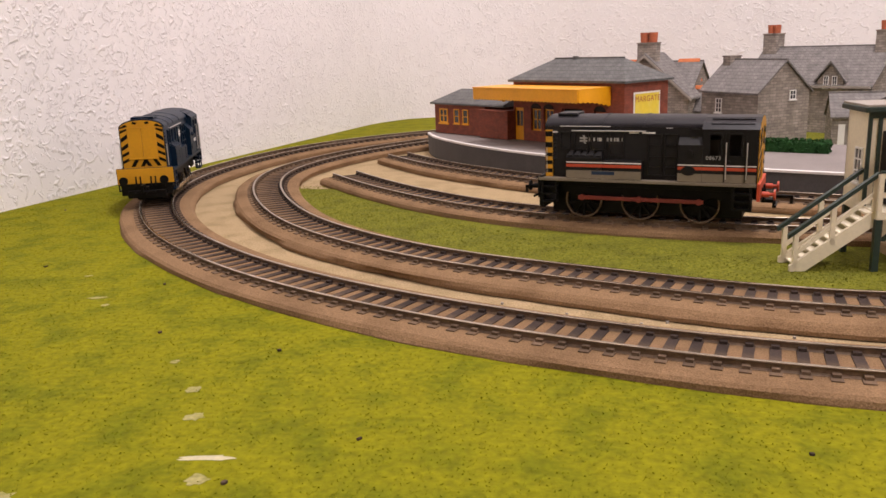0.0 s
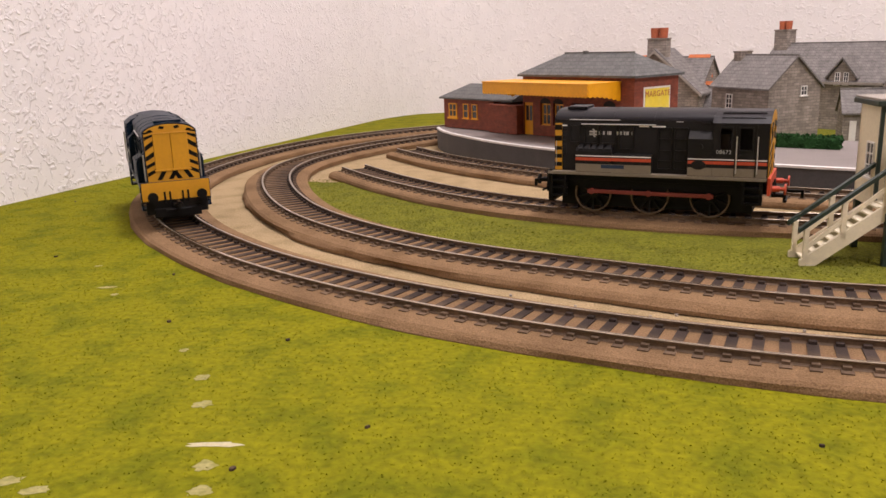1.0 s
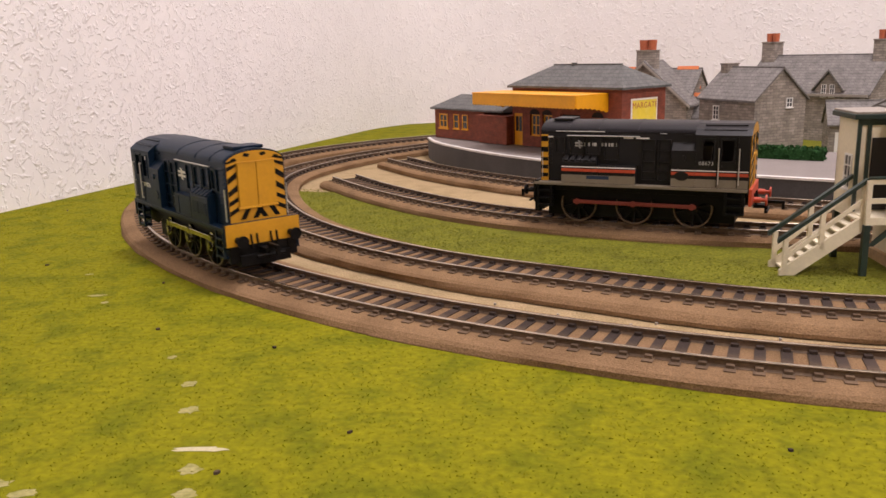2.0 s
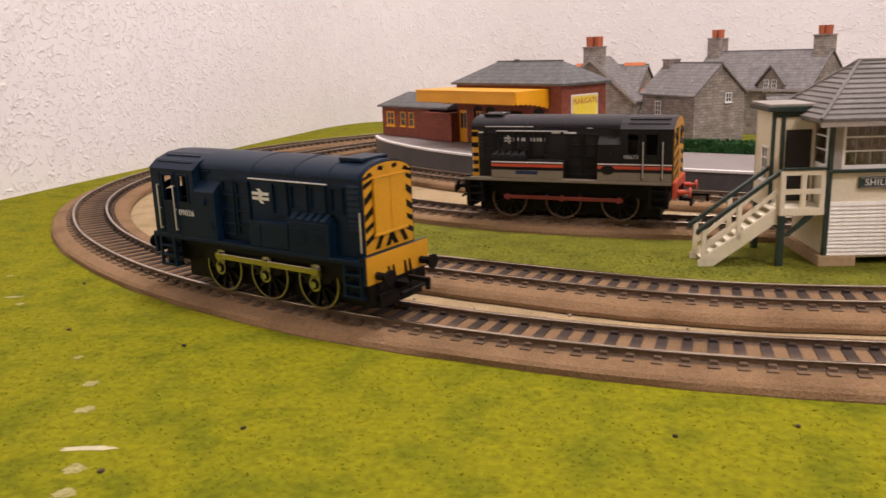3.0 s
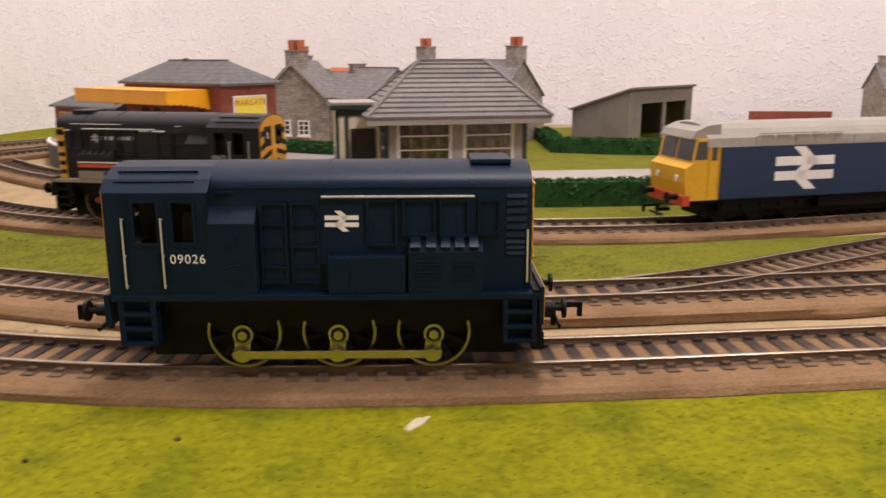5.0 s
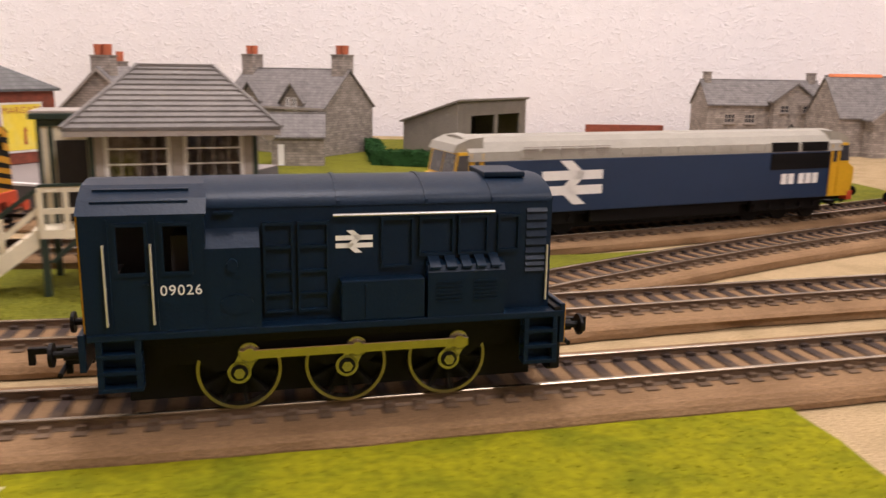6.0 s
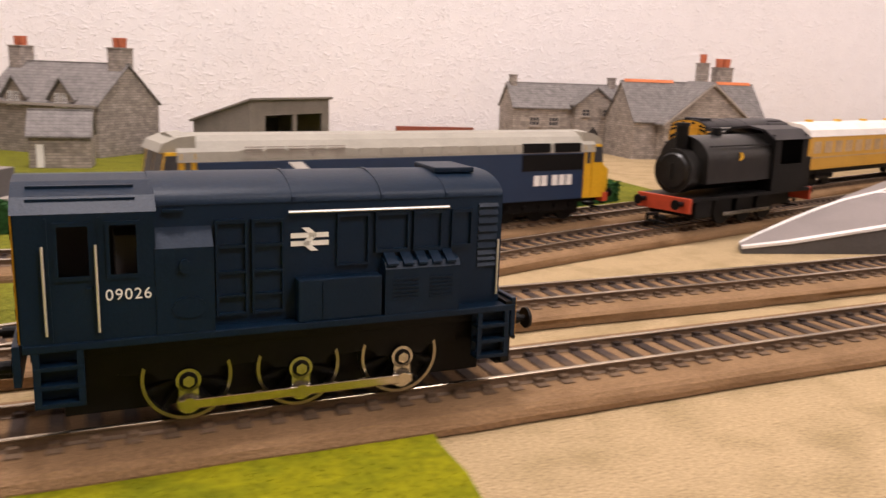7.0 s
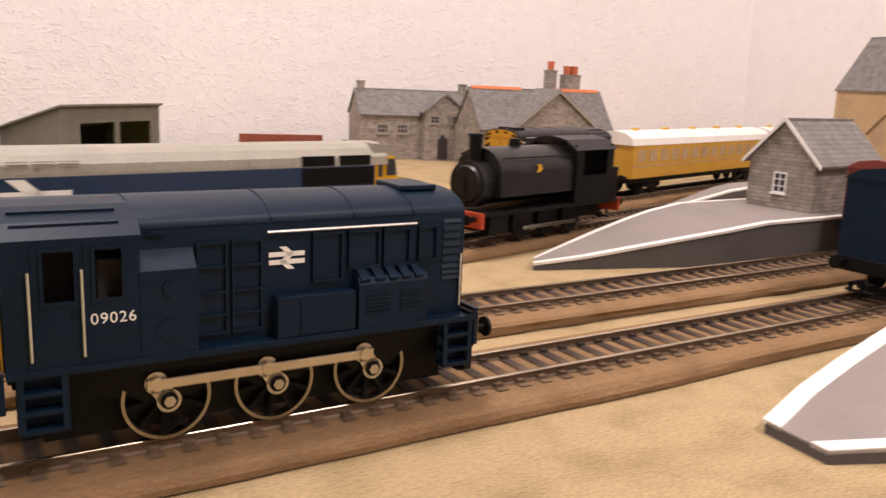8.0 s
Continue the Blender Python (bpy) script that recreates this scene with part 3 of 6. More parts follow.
def shunter(name, m, label, livery):
    """A small six-wheeled diesel shunting locomotive, 105 mm over its frames."""
    body_c, lower_c, roof_c, frame_c, rod_c = livery["body"], livery["lower"], livery["roof"], livery["frame"], livery["rod"]
    global LEVELS
    t = thing(name, m, label, "locomotive", "model locomotives")
    LEVELS = SHUNTER_LEVELS
    # frames and running plate
    bm = M()
    box(bm, -50, 49, -6.3, 6.3, 3.0, 14.0, 0.3)
    box(bm, -52, 51, -12.5, 12.5, 10.5, 13.6, 0.3)
    for x in (-44, -12, 12, 34):
        box(bm, x - 3, x + 3, -9.5, 9.5, 5.5, 11, 0.2)
    part("frame", bm, BLACK, t, "matt black underframe")
    bm = M()
    box(bm, -53, 52, -16.4, 16.4, 13.4, 15.0, 0.25)
    part("running_plate", bm, BEIGE if livery["name"] == "grey" else frame_c, t)
    # bonnet with a rounded top
    bm = M()
    hw = 12.6
    prof = [(hw, 15.0), (hw, 40.0)] + [(hw * math.cos(a), 40.0 + 8.3 * math.sin(a) ** 0.9) for a in [math.pi * i / 14 for i in range(1, 14)]] + [(-hw, 40.0), (-hw, 15.0)]
    prism(bm, prof, "x", -29, 49.1)
    bonnet = part("bonnet", bm, body_c, t, "", smooth=True)
    bm = M()
    hw2 = hw + 0.25
    top = [(hw2 * math.cos(a), 40.2 + 8.4 * max(0, math.sin(a)) ** 0.9) for a in [math.pi * i / 16 for i in range(17)]]
    low = [(0.93 * y, z - 0.7) for y, z in top[::-1]]
    prism(bm, top + low, "x", -29.0, 48.0)
    part("bonnet_roof", bm, roof_c, t, "rounded bonnet top with panel seams", smooth=True)
    for x in (-2, 17, 33):
        bm = M()
        ring = [((hw2 + 0.22) * math.cos(a), 40.2 + 8.6 * max(0, math.sin(a)) ** 0.9) for a in [math.pi * i / 16 for i in range(17)]]
        prism(bm, ring + [(0.94 * y, z - 0.6) for y, z in ring[::-1]], "x", x, x + 0.7)
        part("roof_seam", bm, roof_c, bonnet)
    bm = M()
    box(bm, 33, 44, -6.5, 6.5, 48.0, 49.3, 0.4)
    part("exhaust_cover", bm, roof_c, bonnet)
    # bonnet side doors: raised frames
    for s in (-1, 1):
        y = s * hw
        for x0, x1, z0, z1 in ((-17.3, -11, 17, 35.4), (-10.2, -3.6, 17, 35.4), (7.4, 14.6, 26.5, 35.8), (15.8, 23.6, 28.8, 35.8), (24.6, 32.4, 28.8, 35.8), (34.8, 40.6, 29, 35.8)):
            bm = M()
            w = 0.55
            a, b = sorted((y, y + s * 0.75))
            box(bm, x0, x1, a, b, z0, z0 + w)
            box(bm, x0, x1, a, b, z1 - w, z1)
            box(bm, x0, x0 + w, a, b, z0 + w, z1 - w)
            box(bm, x1 - w, x1, a, b, z0 + w, z1 - w)
            if z1 - z0 > 15:
                box(bm, x0 + w, x1 - w, a, b, (z0 + z1) / 2, (z0 + z1) / 2 + w)
                box(bm, x0 + w, x1 - w, a, b, z0 + 4, z0 + 4.5)
                box(bm, x0 + w, x1 - w, a, b, z1 - 4.5, z1 - 4)
            part("bonnet_door", bm, body_c, bonnet)
        for i in range(9):
            bm = M()
            prism(bm, [(y, 24 + i * 1.5), (y + s * 0.55, 24.1 + i * 1.5), (y, 25.1 + i * 1.5)], "x", 42.4, 47.8)
            part("louvre", bm, body_c, bonnet)
        # boxes along the running plate
        bm = M()
        a, b = sorted((y, s * 16.0))
        box(bm, -1.5, 16.5, a, b, 15, 24.4, 0.35)
        box(bm, 3.6, 4.0, min(s * 15.9, s * 16.25), max(s * 15.9, s * 16.25), 15.5, 23.5)
        battery = part("battery_box", bm, lower_c, t)
        bm = M()
        prism(bm, [(s * 12.6, 15), (s * 16.1, 15), (s * 16.1, 25.6), (s * 15.3, 27.2), (s * 12.6, 28.0)], "x", 17.2, 36.0)
        fuel = part("radiator_box", bm, lower_c, t)
        for i in range(5):
            bm = M()
            prism(bm, [(s * 13.0, 28.0), (s * 16.3, 26.5), (s * 16.3, 27.0), (s * 13.0, 28.9)], "x", 17.6 + i * 3.7, 20.0 + i * 3.7)
            part("louvre", bm, body_c, fuel)
        for x0 in (19, 28):
            bm = M()
            for i in range(6):
                box(bm, x0, x0 + 6, min(s * 16.0, s * 16.35), max(s * 16.0, s * 16.35), 18.5 + i * 0.9, 18.9 + i * 0.9)
            part("grille", bm, lower_c, fuel)
        bm = M()
        prism(bm, [(s * 12.6, 15), (s * 16.1, 15), (s * 16.1, 31.8), (s * 12.6, 34.6)], "x", -29, -18)
        tank = part("sand_box", bm, body_c, t)
        bm = M()
        cyl(bm, (-23.5, s * 16.0, 29), (-23.5, s * 16.9, 29), 1.1, n=14)
        box(bm, -27, -23, min(s * 12.6, s * 13.4), max(s * 12.6, s * 13.4), 37.5, 38.2)
        part("filler_cap", bm, body_c, tank)
        bm = M()
        cyl(bm, (-22.8, s * 16.0, 20.4), (-22.8, s * 16.4, 20.4), 2.2, n=20)
        bmesh.ops.scale(bm, vec=(1.5, 1, 1), verts=bm.verts, space=Matrix.Translation((22.8, 0, 0)))
        part("maker_plate", bm, body_c, tank)
        # long handrail and end grab rails
        bm = M()
        cyl(bm, (-2.8, s * 13.5, 36.6), (33.8, s * 13.5, 36.6), 0.38, n=8)
        for x in (-2, 15.5, 33):
            cyl(bm, (x, s * 12.4, 36.6), (x, s * 13.5, 36.6), 0.25, n=6)
        part("handrail", bm, RAILWIRE, t, "bright wire handrail")
        bm = M()
        cyl(bm, (48.0, s * 13.2, 17), (48.0, s * 13.2, 30), 0.3, n=8)
        part("handrail", bm, RAILWIRE, t, "bright wire handrail")
        # steps
        for x0, x1 in ((-51.5, -42.5), (41.5, 50.5)):
            a, b = sorted((s * 15.6, s * 16.3))
            back = part("step_back", box(M(), x0, x1, *sorted((s * 13.0, s * 13.3)), 2.6, 13), frame_c, t)
            for xa in (x0, x1 - 1.3):
                part("step_side", box(M(), xa, xa + 1.3, a, b, 2.6, 14.0, 0.12), frame_c, back)
            for z in (2.6, 6.2, 9.8):
                part("step", box(M(), x0, x1, min(s * 13.2, s * 16.4), max(s * 13.2, s * 16.4), z, z + 0.9, 0.12), frame_c, back)
    # cab
    bm = M()
    cw = 15.9
    prof = [(cw, 15.0), (cw, 38.6), (12.4, 44.4), (6.5, 47.6), (0, 48.4), (-6.5, 47.6), (-12.4, 44.4), (-cw, 38.6), (-cw, 15.0)]
    inner = [(y * 0.93, z - 0.9 if z > 16 else z) for y, z in prof]
    prism(bm, [(cw, 38.5), (12.4, 44.4), (6.5, 47.6), (0, 48.4), (-6.5, 47.6), (-12.4, 44.4), (-cw, 38.5), (-cw + 1, 38.5), (-11.8, 43.6), (-6.3, 46.7), (0, 47.4), (6.3, 46.7), (11.8, 43.6), (cw - 1, 38.5)], "x", -53.6, -28.4)
    cab_roof = part("cab_roof", bm, roof_c, t, "angled cab roof with ribs")
    for y0, z0 in ((13.1, 43.2), (9.2, 46.2)):
        for s in (-1, 1):
            bm = M()
            box(bm, -51, -32, s * y0 - 0.35, s * y0 + 0.35, z0 - 0.2, z0 + 0.6)
            part("roof_rib", bm, roof_c, cab_roof)
    # cab sides with real window openings
    for s in (-1, 1):
        bm = M()
        a, b = sorted((s * 14.9, s * cw))
        pierced(bm, [-53, -46.2, -40.5, -37.2, -32.0, -28.8], [15, 28.0, 36.0, 38.5], {(1, 1), (3, 1)}, a, b)
        side = part("cab_side", bm, body_c, t)
        bm = M()
        box(bm, -39.0, -38.6, *sorted((s * cw, s * (cw + 0.25))), 15.5, 37.5)
        box(bm, -48.0, -47.6, *sorted((s * cw, s * (cw + 0.25))), 15.5, 37.5)
        box(bm, -41.4, -40.4, *sorted((s * cw, s * (cw + 0.5))), 25.4, 25.9)
        part("cab_door", bm, body_c, side)
        for x0, x1 in ((-46.2, -40.5), (-37.2, -32.0)):
            bm = M()
            w, (ya, yb) = 0.5, sorted((s * cw, s * (cw + 0.35)))
            pierced(bm, [x0 - w, x0 + 0.2, x1 - 0.2, x1 + w], [28.0 - w, 28.3, 35.7, 36.0 + w], {(1, 1)}, ya, yb)
            part("window_surround", bm, body_c, side)
        for x in (-48.6, -39.5):
            bm = M()
            cyl(bm, (x, s * 16.9, 17.0), (x, s * 16.9, 33.0), 0.27, n=8)
            for z in (17.3, 25, 32.7):
                cyl(bm, (x, s * 15.7, z), (x, s * 16.9, z), 0.25, n=6)
            part("handrail", bm, RAILWIRE, side, "bright wire door handrail")
    # cab ends
    for x0, x1, end in ((-53.3, -52.3, -1), (-30.0, -28.8, 1)):
        ce = None
        layers = [("cab_end", x0, x1, body_c)] + ([("painted_end", x0 - 0.35, x0 - 0.02, livery["cab_end"])] if end < 0 else [])
        for nm, xa, xb, col in layers:
            bm = pierced(M(), [-14.9, -11, -2.2, 2.2, 11, 14.9], [15, 30.5, 38.5], {(1, 1), (3, 1)}, xa, xb)
            bmesh.ops.transform(bm, matrix=Matrix(((0, 1, 0, 0), (1, 0, 0, 0), (0, 0, 1, 0), (0, 0, 0, 1))), verts=bm.verts)
            bmesh.ops.recalc_face_normals(bm, faces=bm.faces)
            prism(bm, [(14.9, 38.5), (11.8, 43.7), (6.3, 46.8), (0, 47.6), (-6.3, 46.8), (-11.8, 43.7), (-14.9, 38.5)], "x", xa, xb)
            ce = part(nm, bm, col, ce or t)
        if end < 0:
            for i in range(5):
                for s in (-1, 1):
                    bm = M()
                    z = 16 + i * 4.6
                    prism(bm, [(s * 3.0, z + 2.2), (s * 14.6, z - 0.5), (s * 14.6, z + 1.6), (s * 3.0, z + 4.3)], "x", x0 - 0.47, x0 - 0.35)
                    part("warning_stripe", bm, BLACK, ce.parent)
            bm = M()
            box(bm, x0 - 0.85, x0 - 0.35, -2.2, 2.2, 15.5, 30, 0.2)
            part("end_door", bm, col, ce.parent)
    bm = M()
    box(bm, -52, -30, -14, 14, 15.2, 16, 0)
    box(bm, -51, -46.5, -12, 12, 16, 27.5, 0.3)
    box(bm, -36, -31, -12, 12, 16, 33.5, 0.3)
    box(bm, -49, -31, -4, 4, 16, 37)
    part("cab_interior", bm, INSIDE, t, "dark cab floor, seat and desk")
    # nose: yellow end with black warning bars
    bm = M()
    prof = [(hw - 0.5, 16.3), (hw - 0.5, 40.0)] + [((hw - 0.5) * math.cos(a), 40.0 + 7.6 * math.sin(a) ** 0.9) for a in [math.pi * i / 12 for i in range(1, 12)]] + [(-hw + 0.5, 40.0), (-hw + 0.5, 16.3)]
    prism(bm, prof, "x", 49.15, 49.3)
    nose = part("nose_end", bm, WASP, t, "yellow nose with black slanted stripes")
    chevrons(nose, 49.3, hw - 0.6, 17.5, 43)
    if livery["name"] == "grey":
        for s in (-1, 1):
            bm = M()
            box(bm, 44.8, 48.7, *sorted((s * hw, s * (hw + 0.75))), 15.2, 37)
            w = part("wrapped_panel", bm, WASP, nose)
            for i in range(5):
                bm = M()
                box(bm, 44.8, 48.7, *sorted((s * (hw + 0.75), s * (hw + 0.85))), 17.2 + i * 4.2, 19.2 + i * 4.2)
                part("warning_stripe", bm, BLACK, w)
    for i, (yy, sl) in enumerate(((-7.5, 1), (-2.2, 1), (2.2, -1), (7.5, -1))):
        bm = M()
        prism(bm, [(yy - 0.4, 17.2), (yy + 1.9, 17.2), (yy + 1.9 + sl * 2.6, 21.6), (yy - 0.4 + sl * 2.6, 21.6)], "x", 49.3, 49.42)
        part("warning_stripe", bm, BLACK, nose)
    bm = M()
    box(bm, 49.3, 50.3, -8.0, -0.1, 22.4, 40.2, 0.3)
    box(bm, 49.3, 50.3, 0.1, 8.0, 22.4, 40.2, 0.3)
    box(bm, 50.0, 50.5, -8.6, 8.6, 21.6, 22.6, 0.2)
    box(bm, 50.0, 50.5, -8.6, 8.6, 40.0, 40.9, 0.2)
    part("radiator_shutter", bm, WASP, nose)
    bm = M()
    for k in range(9):
        a = math.pi * (k + 0.5) / 9
        if k % 2:
            box(bm, 49.3, 49.42, -1.2, 1.2, -1.0, 1.0, m=Matrix.Translation((0, 10.2 * math.cos(a), 39.6 + 6.0 * math.sin(a))) @ pose(0, 0, 0, 90 - math.degrees(a), 0, 0))
    part("warning_stripe", bm, BLACK, nose)
    # buffer beams
    for x, s, col in ((51.0, 1, livery["beam_front"]), (-53.4, -1, livery["beam_rear"])):
        bm = M()
        front = s > 0 and livery["name"] == "blue"
        box(bm, x, x + s * 1.4, -16.2, 16.2, 7.2, 16.6 if front else 15.2, 0.25)
        beam = part("buffer_beam", bm, frame_c if front else col, t)
        if front:
            part("beam_face", box(M(), x + 1.4, x + 1.6, -15.9, 15.9, 7.4, 16.4), col, beam, "yellow painted beam face")
        if s > 0:
            bm = M()
            box(bm, 49.4, 51.2, -16.2, 16.2, 15, 15.8)
            box(bm, 49.4, 52.2, -14.5, 14.5, 1.2, 7.2, 0.3)
            box(bm, 50.2, 53.4, -11.0, 11.0, 0.2, 3.4, 0.3)
            part("front_skirt", bm, BLACK, beam)
        for y in (-11.4, 11.4):
            buffer_part(beam, x + s * 1.9, y, 9.8, s, RED if s < 0 and livery["name"] == "grey" else BLACK)
        bm = M()
        for y in (-5.5, -3, 3, 5.5):
            cyl(bm, (x + s * 1.6, y, 11.5), (x + s * 2.6, y, 6.0), 0.45, n=8)
        part("brake_hose", bm, BLACK, beam)
        coupling(t, x + s * 1.0, s)
    # wheels and rods
    LEVELS = None
    for s in (-1, 1):
        bm = M()
        a, b = sorted((s * 10.15, s * 10.75))
        pts = [(-50, 19), (-50, 10), (-40, 9.4), (-34, 12.5), (-32, 12.5), (-28, 9.2), (-18, 9.2), (-14, 12.8), (-9, 12.8), (-5, 9.2), (5, 9.2), (9, 12.8), (14, 12.8), (18, 9.2), (28, 9.2), (32, 12.5), (38, 12.5), (42, 9.4), (49, 10), (49, 19)]
        prism(bm, pts, "y", a, b)
        part("frame_plate", bm, BLACK, t, "black outside frame plate")
    part("chassis", box(M(), -46, 44, -7.3, 7.3, 2.4, 14.5, 0.4), BLACK, t, "black chassis block between the wheels")
    part("brake_rigging", box(M(), -36, 37, -9.9, -7.6, 10.5, 16, 0.2), BLACK, t)
    wheels, rods = [], []
    base = 23 if livery["name"] == "blue" else 27.5
    for i, x in enumerate((-base, 0, base)):
        for s in (-1, 1):
            w = part("wheel", centre_bm(), BLACK, t, smooth=False)
            w.matrix_local = pose(x / 1000, s * 0.0088, 0.009, 0, 0, 0 if s < 0 else 180)
            sp = part("spoke", spoke_bm(), BLACK, w)
            for k in range(1, 10):
                again("spoke", sp, w, ry=36 * k)
            part("tyre", wheel_bm(), TYRE if livery["name"] == "blue" else RAILSIDE, w, "bright nickel tyre" if livery["name"] == "blue" else "dull brown tyre", smooth=True)
            if livery["name"] == "blue":
                crank = part("crank", crank_bm(), STEEL, w, "bright nickel outside crank", smooth=True)
                part("washer", cyl(M(), (0, -3.35, 0), (0, -3.2, 0), 1.8, n=24), BLACK, crank)
                part("hex_nut", cyl(M(), (0, -4.0, 0), (0, -3.35, 0), 1.25, n=6), STEEL, crank)
            wheels.append((w, x, s))
    for s in (-1, 1):
        bm = M()
        y0, y1 = sorted((s * 12.1, s * 13.1))
        h = 1.05 if livery["name"] == "blue" else 0.9
        box(bm, -base - 2, base + 2, y0, y1, -h, h, 0.2)
        for x in (-base, 0, base):
            cyl(bm, (x, s * 12.0, 0), (x, s * 13.3, 0), 1.45, n=18)
        rod = part("coupling_rod", bm, rod_c, t, livery["rod_label"])
        rod.matrix_local = pose(0, 0, 0.005 if livery["name"] == "blue" else 0.0105)
        rods.append((rod, s))
    return t, wheels, rods


BLUE_LIVERY = dict(name="blue", body=BLUE, lower=BLUE, roof=BLUE, frame=BLUE, rod=RODMETAL, rod_label="bright nickel coupling rod", cab_end=WASP, beam_front=WASP, beam_rear=BLUE)
GREY_LIVERY = dict(name="grey", body=DKGREY, lower=DKGREY, roof=ROOFGREY, frame=BLACK, rod=RODRED, rod_label="dull red coupling rod", cab_end=WASP, beam_front=BLACK, beam_rear=RED)

runner, runner_wheels, runner_rods = shunter("shunting_locomotive", pose(0.3, 0.26, 0.006), "dark blue diesel shunter with yellow and black striped nose", BLUE_LIVERY)
for s in (-1, 1):
    emblem(runner, 1.7, s * 12.75, 37.0, 7.9, s)
    letters("09026", 3.0, WHITE, "running_number", runner, pose(-0.0336, s * 0.01605, 0.0288, 90, 0, 0 if s < 0 else 180), "white running number")

parked, parked_wheels, parked_rods = shunter("shunting_locomotive", pose(0.1905, 0.4590, 0.006, 0, 0, 180 - 17.5), "dark grey diesel shunter with beige and red band, parked", GREY_LIVERY)
LEVELS = SHUNTER_LEVELS
for s in (-1, 1):
    emblem(parked, 27, s * 12.75, 33.0, 5.0, s, PRINT)
    bm = M()
    for i, w in enumerate((0.5, 1.6, 1.0, 1.5, 1.1, 0, 1.9, 0.5, 1.0, 1.6)):
        if w:
            box(bm, 8.2 + i * 1.65, 8.2 + i * 1.65 + w * 0.75, *sorted((s * 12.7, s * 12.8)), 32.4, 33.7)
    part("side_lettering", bm, PRINT, parked, "white lettering bars")
    y0, y1 = sorted((s * 16.02, s * 16.30))
    for x0, x1, yy in ((-28.9, -18, None), (-1.5, 36, None), (-52.8, -29, None)):
        bm = M()
        a = s * (16.38 if x0 > -20 else 16.18) if x0 > -30 else s * 15.98
        box(bm, x0, x1, *sorted((s * 15.8, a)), 20.9, 22.4)
        part("red_stripe", bm, RED, parked)
        bm = M()
        box(bm, x0, x1, *sorted((s * 15.8, a)), 23.0, 23.5)
        part("white_stripe", bm, WHITE, parked)
        bm = M()
        box(bm, x0, x1, *sorted((s * 15.8, a)), 15.2, 19.2)
        part("beige_panel", bm, BEIGE, parked)
    for x0, x1, z in ((14, 40.5, 40.2), (-7, -1, 35.5), (0.5, 5, 35.5), (-15, -12, 38.5), (42, 46, 35.5)):
        bm = M()
        box(bm, x0, x1, *sorted((s * 12.6, s * 13.15)), z, z + 0.5)
        part("white_line", bm, WHITE, parked)
    letters("08673", 2.4, PRINT, "running_number", parked, pose(-0.0335, s * 0.01625, 0.0315, 90, 0, 0 if s < 0 else 180), "white running number")
    bm = M()
    box(bm, 11, 22, *sorted((s * 16.0, s * 16.4)), 17.2, 19.0)
    part("nameplate", bm, BLUE2, parked, "small blue nameplate")
LEVELS = None

copy_thing(parked, pose(0.787, 0.5005, 0.0057, 0, 0, 180 + 15.5))["label"] = "dark grey diesel shunter standing behind the black tank locomotive"


# ---- buildings ----
def window(parent, x0, x1, z0, z1, y, s, material=WHITE, bars=(1, 2), axis="y", label=""):
    """A framed window on a wall face: frame with glazing bars over a dark pane. s: the way out of the wall."""
    def b(bm, u0, u1, w0, w1, d0, d1):
        a, c = sorted((y + s * d0, y + s * d1))
        if axis == "y":
            box(bm, u0, u1, a, c, w0, w1)
        else:
            box(bm, a, c, u0, u1, w0, w1)
    t = min(x1 - x0, z1 - z0) * 0.10

    def lines(a, c, n):
        mids = [a + (c - a) * i / (n + 1) for i in range(1, n + 1)]
        return [a, a + t] + [v for m in mids for v in (m - t * 0.35, m + t * 0.35)] + [c - t, c]
    us, ws = lines(x0, x1, bars[0]), lines(z0, z1, bars[1])
    gaps = {(i, k) for i in range(1, len(us) - 1, 2) for k in range(1, len(ws) - 1, 2)}
    bm = pierced(M(), us, ws, gaps, *sorted((y, y + s * 0.7)))
    if axis == "x":
        bmesh.ops.transform(bm, matrix=Matrix(((0, 1, 0, 0), (1, 0, 0, 0), (0, 0, 1, 0), (0, 0, 0, 1))), verts=bm.verts)
        bmesh.ops.recalc_face_normals(bm, faces=bm.faces)
    w = part("window", bm, material, parent, label)
    bm = M()
    b(bm, x0 + t * 0.5, x1 - t * 0.5, z0 + t * 0.5, z1 - t * 0.5, 0.02, 0.25)
    part("pane", bm, WINDOW, w)
    bm = M()
    b(bm, x0 - t, x1 + t, z0 - t * 1.3, z0, 0, 1.4)
    part("sill", bm, material, w)
    return w


def gable_roof(parent, x0, x1, hd, eave, ridge, over, material, name="roof", thick=1.4, axis="x", y0=0.0):
    """Two slopes over a ridge along x."""
    bm = M()
    sl = (ridge - eave) / hd
    e = eave - over * sl
    pts = [(y0 - hd - over, e), (y0, ridge), (y0 + hd + over, e), (y0 + hd + over, e + thick), (y0, ridge + thick * 1.2), (y0 - hd - over, e + thick)]
    prism(bm, pts, axis, x0, x1)
    return part(name, bm, material, parent)


def chimney(parent, x, y, z0, z1, w, d, pots, pot_h=6.5, pot_r=2.1):
    bm = M()
    box(bm, x - w / 2, x + w / 2, y - d / 2, y + d / 2, z0, z1, 0.2)
    box(bm, x - w / 2 - 0.6, x + w / 2 + 0.6, y - d / 2 - 0.6, y + d / 2 + 0.6, z1 - 1.2, z1, 0.2)
    c = part("chimney", bm, STONE, parent)
    for i in range(pots):
        px = x + (i - (pots - 1) / 2) * pot_r * 2.1
        bm = M()
        cyl(bm, (px, y, z1), (px, y, z1 + pot_h), pot_r * 0.92, pot_r * 1.05, 14)
        part("chimney_pot", bm, POT, c, "terracotta chimney pot")
    return c


